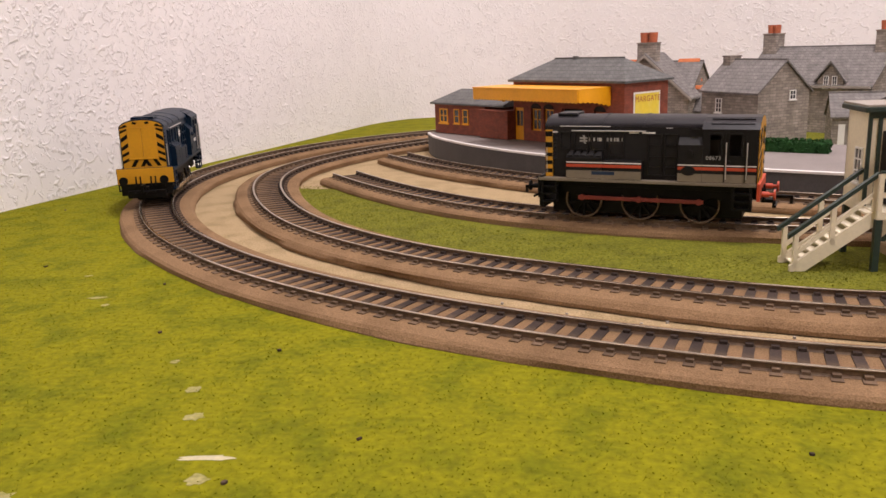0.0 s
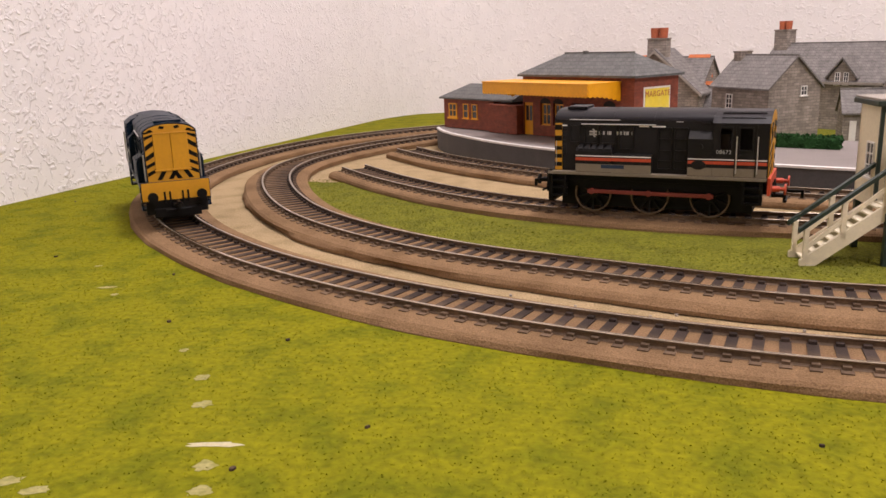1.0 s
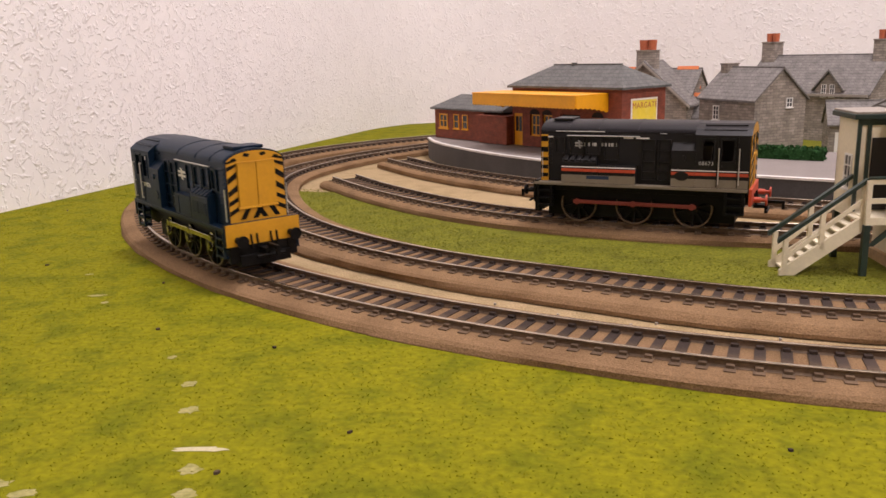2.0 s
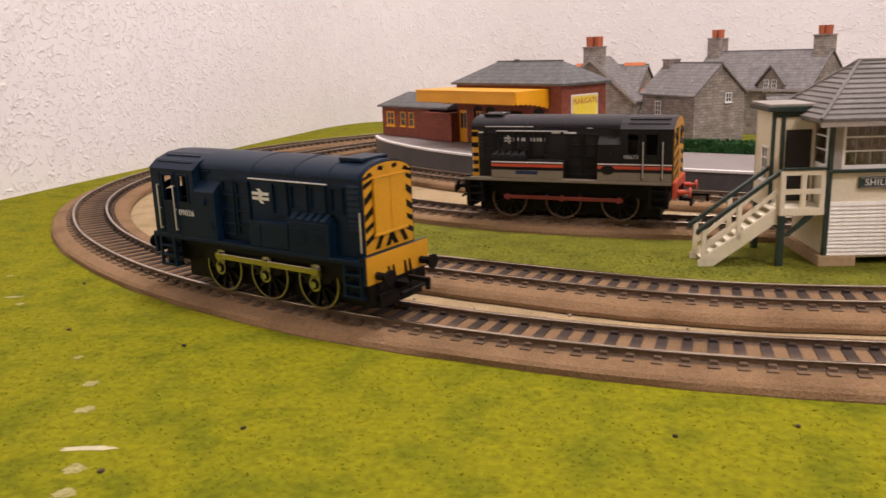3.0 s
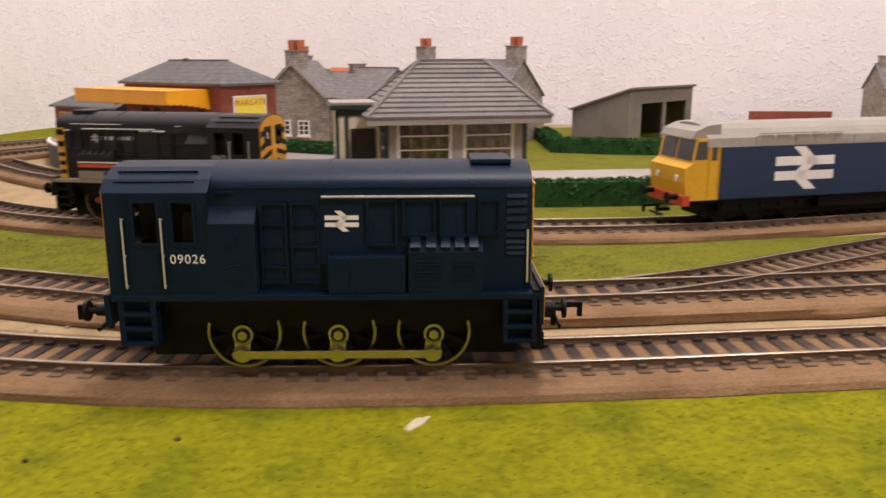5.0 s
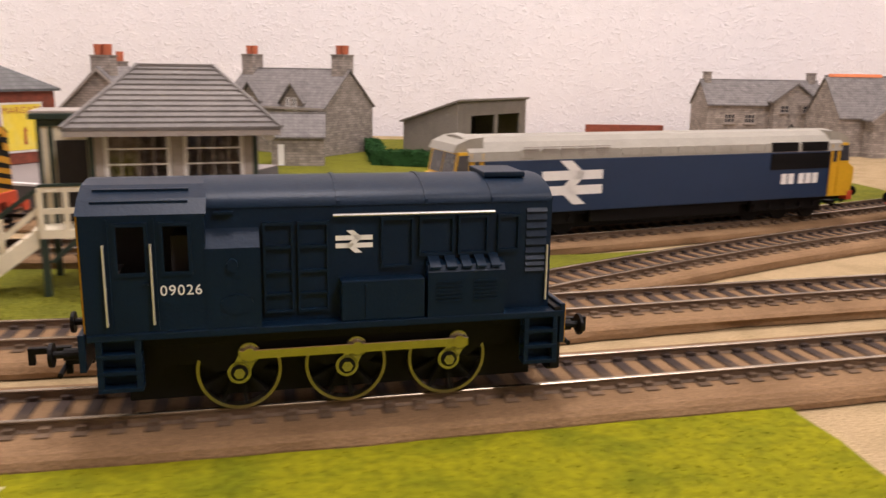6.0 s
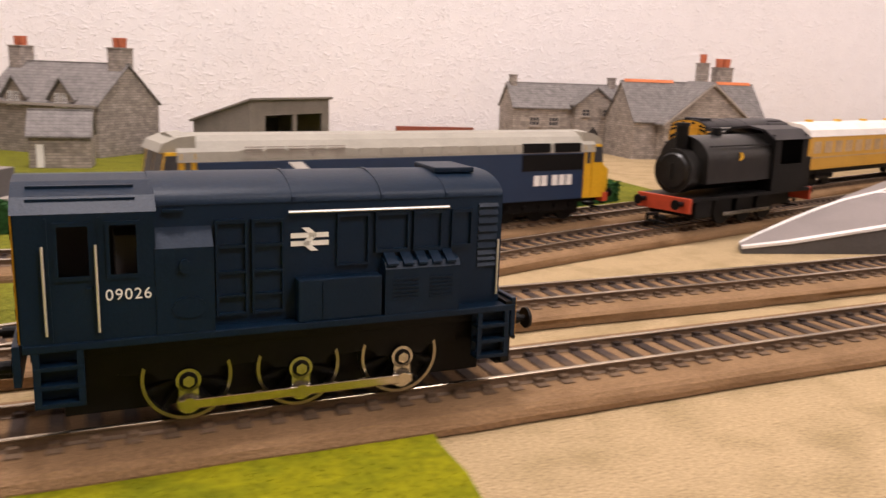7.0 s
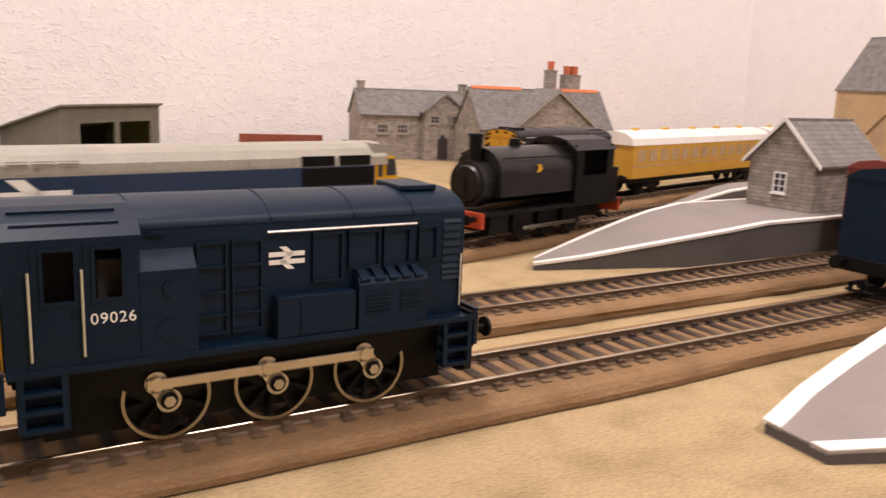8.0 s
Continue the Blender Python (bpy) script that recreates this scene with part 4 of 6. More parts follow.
def house(name, m, label, L, D, eave, ridge, wall, roof, over=2.0, base=-1.5):
    t = thing(name, m, label, "house", "stone houses")
    bm = M()
    prism(bm, [(-D / 2, base), (D / 2, base), (D / 2, eave), (0, ridge - 0.2), (-D / 2, eave)], "x", -L / 2, L / 2)
    w = part("wall", bm, wall, t)
    r = gable_roof(t, -L / 2 - 1.6, L / 2 + 1.6, D / 2, eave, ridge, over, roof)
    bm = M()
    box(bm, -L / 2 - 1.8, L / 2 + 1.8, -0.9, 0.9, ridge + 0.6, ridge + 2.2, 0.3)
    part("ridge_tile", bm, roof, r)
    return t, w, r


# the brick station on its curved platform
def station():
    m = pose(0.194, 0.632, 0.0165, 0, 0, -43.6)
    t = thing("station_building", m, "red brick station with grey hipped roof and yellow canopy", "station")
    H, RZ = 46.3, 61.2
    W, D = 109.0, 48.0
    bm = M()
    doors = [(-108, -98, 0, 25), (-90, -79, 8, 25), (-76.5, -66, 8, 25), (-58, -38, 0, 26), (-27, -16, 8, 25)]
    cuts = sorted({-W, 0.0} | {c for d in doors for c in d[:2]})
    levels = [0, 8, 25, 26, H]
    holes = {(cuts.index(a), k) for a, b, z0, z1 in doors for k in range(4) if levels[k] >= z0 and levels[k + 1] <= z1}
    part("front_wall", pierced(bm, cuts, levels, holes, 0, 3), BRICK, t)
    for x0, x1, y0, y1 in ((-3, 0, 3, D), (-W, -W + 3, 3, D), (-W + 3, -3, D - 3, D)):
        part("wall", box(M(), x0, x1, y0, y1, 0, H), BRICK, t)
    bm = M()
    box(bm, -W + 4, -4, 9, D - 4, 0, H - 1)
    part("interior", bm, INSIDE, t, "dark unlit inside")
    bm = M()
    o = 3.0
    lo = [(-W - o, -o, H), (o, -o, H), (o, D + o, H), (-W - o, D + o, H)]
    r0, r1 = (-86, D / 2, RZ), (-21, D / 2, RZ)
    vs = [bm.verts.new(p) for p in lo] + [bm.verts.new(r0), bm.verts.new(r1)]
    ba = [bm.verts.new((x, y, z - 1.6)) for x, y, z in lo]
    for f in ((0, 1, 5, 4), (1, 2, 5), (2, 3, 4, 5), (3, 0, 4)):
        bm.faces.new([vs[i] for i in f])
    for i in range(4):
        bm.faces.new((ba[i], ba[(i + 1) % 4], vs[(i + 1) % 4], vs[i]))
    bm.faces.new(ba[::-1])
    bmesh.ops.recalc_face_normals(bm, faces=bm.faces)
    r = part("roof", bm, SLATE_D, t, "grey slate hipped roof")
    bm = M()
    box(bm, r0[0] - 1, r1[0] + 1, D / 2 - 0.8, D / 2 + 0.8, RZ - 0.5, RZ + 0.6, 0.2)
    cyl(bm, (-66, D / 2, RZ), (-66, D / 2, RZ + 1.4), 2.2, n=10)
    part("ridge_cap", bm, SLATE_D, r)
    # door and windows behind the openings
    bm = M()
    box(bm, -108, -98, 1.2, 2.4, 0, 25)
    d = part("door", bm, CANOPY, t, "yellow panelled door")
    for x in (-106.4, -102.6):
        bm = M()
        box(bm, x, x + 2.8, 0.9, 1.25, 11, 22.5)
        part("pane", bm, WINDOW, d)
    for a, b in ((-90, -79), (-76.5, -66), (-27, -16)):
        window(t, a + 0.8, b - 0.8, 8.4, 24.5, 2.2, -1, CANOPY if a < -30 else FLESH, (1, 1))
        bm = M()
        mid, rr = (a + b) / 2, (b - a) / 2
        arch = [(mid + rr * math.cos(q), 25 + rr * 0.7 * math.sin(q)) for q in [math.pi * i / 8 for i in range(9)]]
        prism(bm, arch, "y", -0.25, 0.05)
        part("window_head", bm, INSIDE, t)
    # canopy
    bm = M()
    cx0, cx1, out, zc = -118.0, -12.0, 33.0, 41.6
    box(bm, cx0, cx1, -out, -0.2, zc - 1.2, zc, 0.2)
    c = part("canopy", bm, CANOPY, t, "yellow canopy with saw-tooth valance")
    bm = M()
    n = 64
    pts = [(cx0, zc), (cx1, zc)]
    for i in range(n, -1, -1):
        x = cx0 + (cx1 - cx0) * i / n
        pts.append((x, zc - 7.6 - (1.0 if i % 2 else 0.0)))
    prism(bm, pts, "y", -out - 0.8, -out)
    part("valance", bm, CANOPY, c)
    for xx in (cx0, cx1):
        bm = M()
        pts = [(-out, zc), (-0.3, zc)] + [(-0.3 - (out - 0.3) * i / 14, zc - 7.6 - (1.0 if i % 2 else 0.0) - 4.5 * (1 - i / 14) ** 2) for i in range(15)]
        prism(bm, pts, "x", xx - 0.4, xx + 0.4)
        part("end_valance", bm, CANOPY, c)
    bm = M()
    box(bm, cx0 - 0.5, cx1 + 0.5, -out - 1.2, 0, zc, zc + 0.9, 0.2)
    part("canopy_top", bm, CANOPY, c)
    # poster on the end wall
    bm = M()
    box(bm, 0, 0.5, 9.5, 38.5, 7, 38)
    p = part("poster_board", bm, WHITE, t, "white-framed yellow seaside poster")
    bm = M()
    box(bm, 0.5, 0.8, 10.8, 37.2, 8.5, 36.8)
    art = part("poster_art", bm, POSTER_Y, p)
    letters("MARGATE", 5.6, FLESH, "poster_title", p, pose(0.0009, 0.024, 0.0330, 90, 0, 90), "brown poster title")
    bm = M()
    prism(bm, [(23.5, 12), (26.0, 12), (25.5, 19), (26.4, 20.5), (25.2, 23.0), (23.8, 20.5), (24.0, 19)], "x", 0.8, 0.95)
    part("poster_shape", bm, FLESH, p)
    # low wing and block
    bm = M()
    box(bm, -209, -143, 0, 42, 0, 26)
    w = part("wing_wall", bm, BRICK, t)
    bm = M()
    lo = [(-212, -3, 26), (-118, -3, 26), (-118, 45, 26), (-212, 45, 26)]
    vs = [bm.verts.new(q) for q in lo] + [bm.verts.new((-197, 21, 36.6)), bm.verts.new((-118, 21, 36.6))]
    ba = [bm.verts.new((x, y, z - 1.4)) for x, y, z in lo]
    for f in ((0, 1, 5, 4), (1, 2, 5), (2, 3, 4, 5), (3, 0, 4)):
        bm.faces.new([vs[i] for i in f])
    for i in range(4):
        bm.faces.new((ba[i], ba[(i + 1) % 4], vs[(i + 1) % 4], vs[i]))
    bm.faces.new(ba[::-1])
    bmesh.ops.recalc_face_normals(bm, faces=bm.faces)
    part("wing_roof", bm, SLATE_D, t)
    bm = M()
    box(bm, -143, -110, -6, 30, 0, 21.5, 0.3)
    box(bm, -144, -110, -7, 30, 21.5, 22.6, 0.2)
    part("screen_wall", bm, BRICK, t)
    for a, w in ((-202, 11), (-182.5, 7), (-171, 7)):
        window(t, a, a + w, 9, 21, 0, -1, CANOPY, (1, 1) if w > 9 else (0, 1))
    return t


station()


def platform(name, label, edge, back, z, group="", ramp=0.0, lip=3.2):
    """A raised platform: edge is the track side, back the other (metres, same count)."""
    t = thing(name, Matrix.Identity(4), label, "platform", group)
    n = len(edge)
    hs = [z * (min(1.0, i / max(1e-6, ramp)) if ramp else 1.0) for i in np.linspace(0, 1, n)]
    bm = M()
    rows = []
    for (ex, ey), (bx, by), h in zip(edge, back, hs):
        h = max(h, 1.2)
        rows.append([bm.verts.new((ex * 1000, ey * 1000, -1.5)), bm.verts.new((ex * 1000, ey * 1000, h)), bm.verts.new((bx * 1000, by * 1000, h)), bm.verts.new((bx * 1000, by * 1000, -1.5))])
    for a, b in zip(rows, rows[1:]):
        for j in range(4):
            bm.faces.new((a[j], a[(j + 1) % 4], b[(j + 1) % 4], b[j]))
    bm.faces.new(rows[0])
    bm.faces.new(rows[-1][::-1])
    bmesh.ops.recalc_face_normals(bm, faces=bm.faces)
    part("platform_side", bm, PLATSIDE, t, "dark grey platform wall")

    def strip(nm, f0, f1, lift, thick, material, label="", out=0.0):
        bm = M()
        rows = []
        for (ex, ey), (bx, by), h in zip(edge, back, hs):
            h = max(h, 1.2)
            e, b = np.array((ex, ey)) * 1000, np.array((bx, by)) * 1000
            d = (b - e) / max(1e-6, np.hypot(*(b - e)))
            ln = np.hypot(*(b - e))
            p = e + d * (f0 if f0 >= 0 else ln + f0) - d * out
            q = e + d * (f1 if f1 > 0 else ln + f1)
            rows.append([bm.verts.new((*p, h + lift - thick)), bm.verts.new((*p, h + lift)), bm.verts.new((*q, h + lift)), bm.verts.new((*q, h + lift - thick))])
        for a, b in zip(rows, rows[1:]):
            for j in range(4):
                bm.faces.new((a[j], a[(j + 1) % 4], b[(j + 1) % 4], b[j]))
        bm.faces.new(rows[0])
        bm.faces.new(rows[-1][::-1])
        bmesh.ops.recalc_face_normals(bm, faces=bm.faces)
        return part(nm, bm, material, t, label)
    strip("platform_top", 0.6, 0, 0.55, 0.5, PLATTOP, "grey platform surface")
    strip("platform_edge", 0, lip, 0.95, 1.3, PLATEDGE, "white painted platform edge", out=0.8)
    return t, strip


pe = spline([(0.036, 0.775), (0.044, 0.745), (0.066, 0.705), (0.097, 0.66), (0.138, 0.616), (0.20, 0.571), (0.262, 0.536), (0.305, 0.515)], 0.012, 4)
pb = [(p[0] + 0.0605, p[1] + 0.11) for p in pe]
platform("station_platform", "curved grey station platform with pale edge", [tuple(p) for p in pe], pb, 15.5)
bm = M()
prism(bm, [(40, 790), (100, 705), (200, 628), (312, 562), (322, 602), (265, 690), (200, 790), (110, 880)], "z", -1.5, 15.3)
tagged(part("station_apron", bm, PLATTOP), "grey paved apron under the station building", "paving", kind="structure")
q2 = np.linspace(0, 1, 24)
platform("island_platform", "grey island platform with ramp and white edges", [(0.682 + 0.55 * t, 0.374 - 0.034 * min(1, t / 0.20) + 0.004 * t) for t in q2], [(0.690 + 0.55 * t, 0.384 + 0.022 * min(1, t / 0.16) ** 0.7 + 0.006 * t) for t in q2], 19.0, "goods platforms", ramp=0.21)[1]("platform_edge", -3.2, 0, 0.95, 1.3, PLATEDGE, "white painted platform edge")
q3 = np.linspace(0, 1, 20)
platform("side_platform", "grey platform ramp with white edges beside the running line", [(0.624 + 0.5 * t, 0.2055 + 0.027 * min(1, t / 0.22) ** 0.75) for t in q3], [(0.622 + 0.5 * t, 0.187 - 0.03 * t - 0.01 * min(1, t / 0.05)) for t in q3], 18.0, "goods platforms", ramp=0.5, lip=5.0)[1]("platform_edge", -5.0, 0, 0.95, 1.3, PLATEDGE, "white painted platform edge")
q4 = np.linspace(0, 1, 16)
platform("far_platform", "dark grey far platform end with pale edge", [(0.845 + 0.30 * t, 0.468 - 0.01 * t) for t in q4], [(0.852 + 0.30 * t, 0.476 + 0.04 * t) for t in q4], 16.0, "goods platforms", ramp=0.3)


# signal box with outside stairs
def signal_box():
    t = thing("signal_box", pose(0.2865, 0.3825, -0.0006, 0, 0, 3.0), "white boarded signal box with slate roof, stairs and dark green trim", "signal box")
    W, D = 57.0, 36.0
    bm = M()
    for a, b in ((-1.5, 13), (36, W + 1.5)):
        box(bm, a, b, -1.5, 3, -1, 4.2, 0.25)
    box(bm, -1.5, W + 1.5, D - 3, D + 1.5, -1, 4.2)
    box(bm, -1.5, 1.5, 3, D - 3, -1, 4.2)
    box(bm, W - 1.5, W + 1.5, 3, D - 3, -1, 4.2)
    part("brick_base", bm, SANDSTONE, t, "tan stone plinth with dark opening")
    bm = M()
    box(bm, 1, W - 1, 0.6, D - 0.6, 3.0, 38.0)
    part("wall", bm, CREAM, t, "cream panelled wall")
    n = 14
    h = 21.4 / n
    bm = M()
    prism(bm, [(0.6, 0), (-0.75, 0.05), (-0.15, h), (0.6, h)], "x", 2.0, W - 2.0)
    first = part("board", bm, WHITEB, t)
    first.location.z = 0.0042
    for i in range(1, n):
        again("board", first, t, 0, 0, 4.2 + i * h)
    bm = M()
    prism(bm, [(0.6, 0), (-0.6, 0.05), (-0.1, h), (0.6, h)], "x", -D + 2, -2)
    sb = part("board", bm, WHITEB, t)
    sb.matrix_local = pose(W / 1000, 0, 0.0042, 0, 0, 90) @ pose(D / 1000, 0, 0)
    for i in range(1, n):
        o = new("board", sb.data)
        o.parent = t
        o.matrix_local = pose(W / 1000, 0, 0.0042 + i * h / 1000, 0, 0, 90) @ pose(D / 1000, 0, 0)
    for x in (0.2, W - 2.0):
        bm = M()
        box(bm, x, x + 1.8, -0.6, 1.2, 4, 57.5, 0.2)
        part("corner_post", bm, GREEN_D, t)
    bm = M()
    box(bm, 0, W, -1.4, 1.2, 37.2, 38.6, 0.2)
    part("sill_beam", bm, GREEN_D, t)
    # name board
    bm = M()
    box(bm, 12.5, 44.5, -0.9, 0.6, 31.0, 35.4, 0.2)
    nb = part("name_board", bm, GREEN_D, t, "dark name board with pale border")
    bm = M()
    for a, b, c, d in ((12.8, 44.2, 34.9, 35.15), (12.8, 44.2, 31.25, 31.5)):
        box(bm, a, b, -1.0, -0.85, c, d)
    part("board_border", bm, ROAD, nb)
    letters("SHILLINGSTONE", 3.5, WHITE, "board_lettering", nb, pose(0.0285, -0.00098, 0.0332, 90, 0, 0), "pale station name lettering")
    # glazed upper floor
    bm = M()
    box(bm, 2, W - 2, D - 1.5, D - 0.6, 38, 57)
    box(bm, 2, W - 2, 2, D - 2, 38, 38.8)
    part("back_wall", bm, CREAM, t)
    bm = M()
    for i in range(13):
        x = 4 + i * 4.0
        box(bm, x, x + 1.7, 6 + (i % 3), 6.6 + (i % 3), 38.8, 56.5)
    box(bm, 3, W - 3, 10, 10.5, 38.8, 56.5)
    part("blind", bm, CURTAIN, t, "brown striped blinds behind the glass")
    for a, b in ((2, 5.2), (26.8, 31.2), (W - 5.2, W - 2)):
        part("mullion", box(M(), a, b, -0.4, 1.6, 38.6, 57.4, 0.15), ROAD, t, "grey window post")
    for a, b in ((5.2, 26.8), (31.2, W - 5.2)):
        bm = M()
        box(bm, a, b, 0, 1.2, 38.6, 40.0)
        box(bm, a, b, 0, 1.2, 56.0, 57.4)
        box(bm, a, a + 1.2, 0, 1.2, 40, 56)
        box(bm, b - 1.2, b, 0, 1.2, 40, 56)
        wf = part("window", bm, WHITE, t, "white sash window")
        for z in (45.2, 50.6):
            bm = M()
            box(bm, a + 1.2, b - 1.2, 0.2, 0.9, z, z + 0.55)
            part("glazing_bar", bm, WHITE, wf)
        for k in range(1, 4):
            bm = M()
            x = a + (b - a) * k / 4
            box(bm, x - 0.2, x + 0.2, 0.3, 0.8, 40, 56)
            part("glazing_bar", bm, ROAD, wf)
        bm = M()
        box(bm, a + 1, b - 1, 0.5, 0.62, 39.5, 56.5)
        g = part("pane", bm, GLASS, wf)
        g.visible_shadow = False
    for xx, s in ((0.6, -1), (W - 1.2, 1)):
        bm = M()
        for a, b in ((0.8, 4), (16, 19), (D - 4, D - 0.8)):
            box(bm, xx, xx + 1.2, a, b, 38, 57.4)
        box(bm, xx, xx + 1.2, 4, D - 4, 38, 40)
        box(bm, xx, xx + 1.2, 4, D - 4, 55.5, 57.4)
        for z in (45.2, 50.6):
            box(bm, xx + 0.3, xx + 0.9, 4, D - 4, z, z + 0.55)
        part("side_window", bm, WHITE, t)
    # roof: courses of slates, each a strip with its own edge
    e0, e1, f0, f1, ze, zr = -7.0, W + 7.5, -8.5, D + 8.5, 58.0, 79.0
    rx0, rx1, ry = 17.0, 43.0, D / 2
    n = 12
    rf = part("roof", box(M(), e0 + 1, e1 - 1, f0 + 1, f1 - 1, ze - 1.2, ze + 0.2, 0.2), SBROOF, t, "grey slate hipped roof in courses")

    def lerp(a, b, k):
        return a + (b - a) * k
    for i in range(n):
        k0, k1 = i / n, (i + 1) / n + 0.02
        lo = [(lerp(e0, rx0, k0), lerp(f0, ry, k0)), (lerp(e1, rx1, k0), lerp(f0, ry, k0)), (lerp(e1, rx1, k0), lerp(f1, ry, k0)), (lerp(e0, rx0, k0), lerp(f1, ry, k0))]
        k1 = min(1, k1)
        hi = [(lerp(e0, rx0, k1), lerp(f0, ry, k1)), (lerp(e1, rx1, k1), lerp(f0, ry, k1)), (lerp(e1, rx1, k1), lerp(f1, ry, k1)), (lerp(e0, rx0, k1), lerp(f1, ry, k1))]
        z0, z1 = lerp(ze, zr, k0), lerp(ze, zr, k1)
        for s in range(4):
            a, b, c, d = lo[s], lo[(s + 1) % 4], hi[(s + 1) % 4], hi[s]
            bm = M()
            up = 0.95
            v = [bm.verts.new((*p, z)) for p, z in ((a, z0 - 0.2), (b, z0 - 0.2), (b, z0 + up), (a, z0 + up), (d, z1 + 0.1), (c, z1 + 0.1))]
            bm.faces.new((v[0], v[1], v[2], v[3]))
            if (Vector(c) - Vector(d)).length > 1e-3:
                bm.faces.new((v[3], v[2], v[5], v[4]))
            else:
                bm.faces.new((v[3], v[2], v[4]))
            part("slate_course", bm, SBROOF, rf)
    bm = M()
    box(bm, rx0 - 1, rx1 + 1, ry - 0.8, ry + 0.8, zr - 0.3, zr + 0.9, 0.25)
    part("ridge", bm, SBROOF, rf)
    for sx, ex in ((e0, rx0), (e1, rx1)):
        for fy in (f0, f1):
            bm = M()
            cyl(bm, (sx, fy, ze + 0.8), (ex, ry, zr + 0.5), 0.8, n=6)
            part("hip_tile", bm, SBROOF, rf)
    bm = M()
    box(bm, e0 + 0.3, e1 - 0.3, f0 + 0.2, f0 + 1.4, ze - 2.2, ze - 0.3)
    part("gutter", bm, ROAD, rf)
    bm = M()
    cyl(bm, (W + 3.5, -5, 55.5), (W + 3.5, -2.5, 55.5), 2.0, n=14)
    part("lamp", bm, WHITE, t, "small white round lamp")
    # entrance porch
    p = part("porch", box(M(), -17, 0.2, 14, 15, 23.5, 60, 0.1), CREAM, t, "cream entrance porch with dark doorway")
    bm = M()
    box(bm, -17, -15.6, 15, 34, 23.5, 60)
    box(bm, -17, 0, 33, 34, 23.5, 60)
    part("porch_side", bm, CREAM, p)
    bm = M()
    for x in (-17.4, -13.6):
        box(bm, x, x + 1.4, 13.2, 14.2, 23.5, 60)
    box(bm, -17.4, 0, 13.3, 14.2, 58, 60.5)
    part("porch_post", bm, GREEN_D, p)
    bm = M()
    box(bm, -11.5, -1.5, 13.6, 14.6, 24, 53)
    part("doorway", bm, INSIDE, p, "dark doorway")
    bm = M()
    box(bm, -19.5, 0.5, 11.5, 36, 60.4, 62.4, 0.3)
    part("porch_roof", bm, GREEN_D, p)
    bm = M()
    box(bm, -19, 0.5, 12, 35.5, 62.4, 63.4, 0.3)
    part("porch_roof_top", bm, ROAD, p)
    window(p, 17, 24, 32, 46, -17.0, -1, WHITE, (1, 2), axis="x")
    # landing
    l = part("landing", box(M(), -17, 0.3, 0, 34, 20.5, 23.5, 0.2), CREAM, t, "cream wooden landing")
    for x, y in ((-16, 1), (-16, 32)):
        bm = M()
        box(bm, x - 1.2, x + 1.2, y - 1, y + 1.4, -1, 20.5)
        part("landing_post", bm, GREEN_D, l)
    bm = M()
    prism(bm, [(-15, 12), (-13, 12), (-3, 20.5), (-6, 20.5)], "y", 0.4, 2.0)
    part("brace", bm, GREEN_D, l)
    for x in (-16.2, -8.2, -0.9):
        bm = M()
        box(bm, x - 0.9, x + 0.9, 0.0, 1.6, 23.5, 38)
        part("rail_post", bm, CREAM, l)
    for z in (29.0, 36.5):
        bm = M()
        box(bm, -16.2, 0, 0.2, 1.4, z, z + 2.0, 0.1)
        part("rail_bar", bm, CREAM, l)
    bm = M()
    box(bm, -16.6, 0, -0.2, 1.8, 38.5, 39.4, 0.1)
    part("handrail", bm, GREEN_D, l)
    # stairs
    x0, x1, z0, z1 = -47.5, -16.5, 0.0, 23.5
    st = None
    for y in (2.0, 15.5):
        bm = M()
        prism(bm, [(x0, -1), (x0 + 4.5, -1), (x1, z1 - 5.5), (x1, z1), (x1 - 1, z1), (x0, 2.2)], "y", y, y + 1.6)
        s = part("stringer", bm, CREAM, t, "cream stair side")
        st = st or s
        for k, x in enumerate((x0 + 2, (x0 + x1) / 2, x1 - 0.5)):
            zz = z0 + (z1 - z0) * (x - x0) / (x1 - x0)
            bm = M()
            box(bm, x - 0.9, x + 0.9, y, y + 1.6, zz - 1, zz + 13.5)
            part("baluster", bm, CREAM, s)
        bm = M()
        prism(bm, [(x0 - 1, 13.2), (x0 - 1, 14.9), (x1, z1 + 15.2), (x1, z1 + 13.5)], "y", y - 0.3, y + 1.9)
        part("handrail", bm, GREEN_D, s)
        bm = M()
        prism(bm, [(x0 + 2, 6.0), (x0 + 2, 8.0), (x1, z1 + 8.3), (x1, z1 + 6.3)], "y", y + 0.3, y + 1.3)
        part("mid_rail", bm, CREAM, s)
    for i in range(9):
        k = (i + 0.5) / 9
        bm = M()
        x, z = x0 + 3 + (x1 - x0 - 3) * k, z1 * (k + 0.03)
        box(bm, x - 1.9, x + 1.9, 3.6, 15.5, z - 0.7, z, 0.1)
        part("tread", bm, CREAM, t)
    return t


signal_box()

# cottage beside the platform
t, w, r = house("stone_cottage", pose(0.300, 0.728, 0.012, 0, 0, -60), "small grey stone cottage with slate roof and chimney", 62, 49, 36.5, 58, STONE, SLATE, base=-13)
chimney(t, -26, 0, 50, 62.5, 8, 11, 0)
window(t, -14, -7, 20, 31, -24.5, -1, WHITE, (1, 2))
window(t, -14, -7, 2, 12, -24.5, -1, WHITE, (1, 2))
window(t, 5, 11, 30, 37, 31.0, 1, WHITE, (1, 1), axis="x")
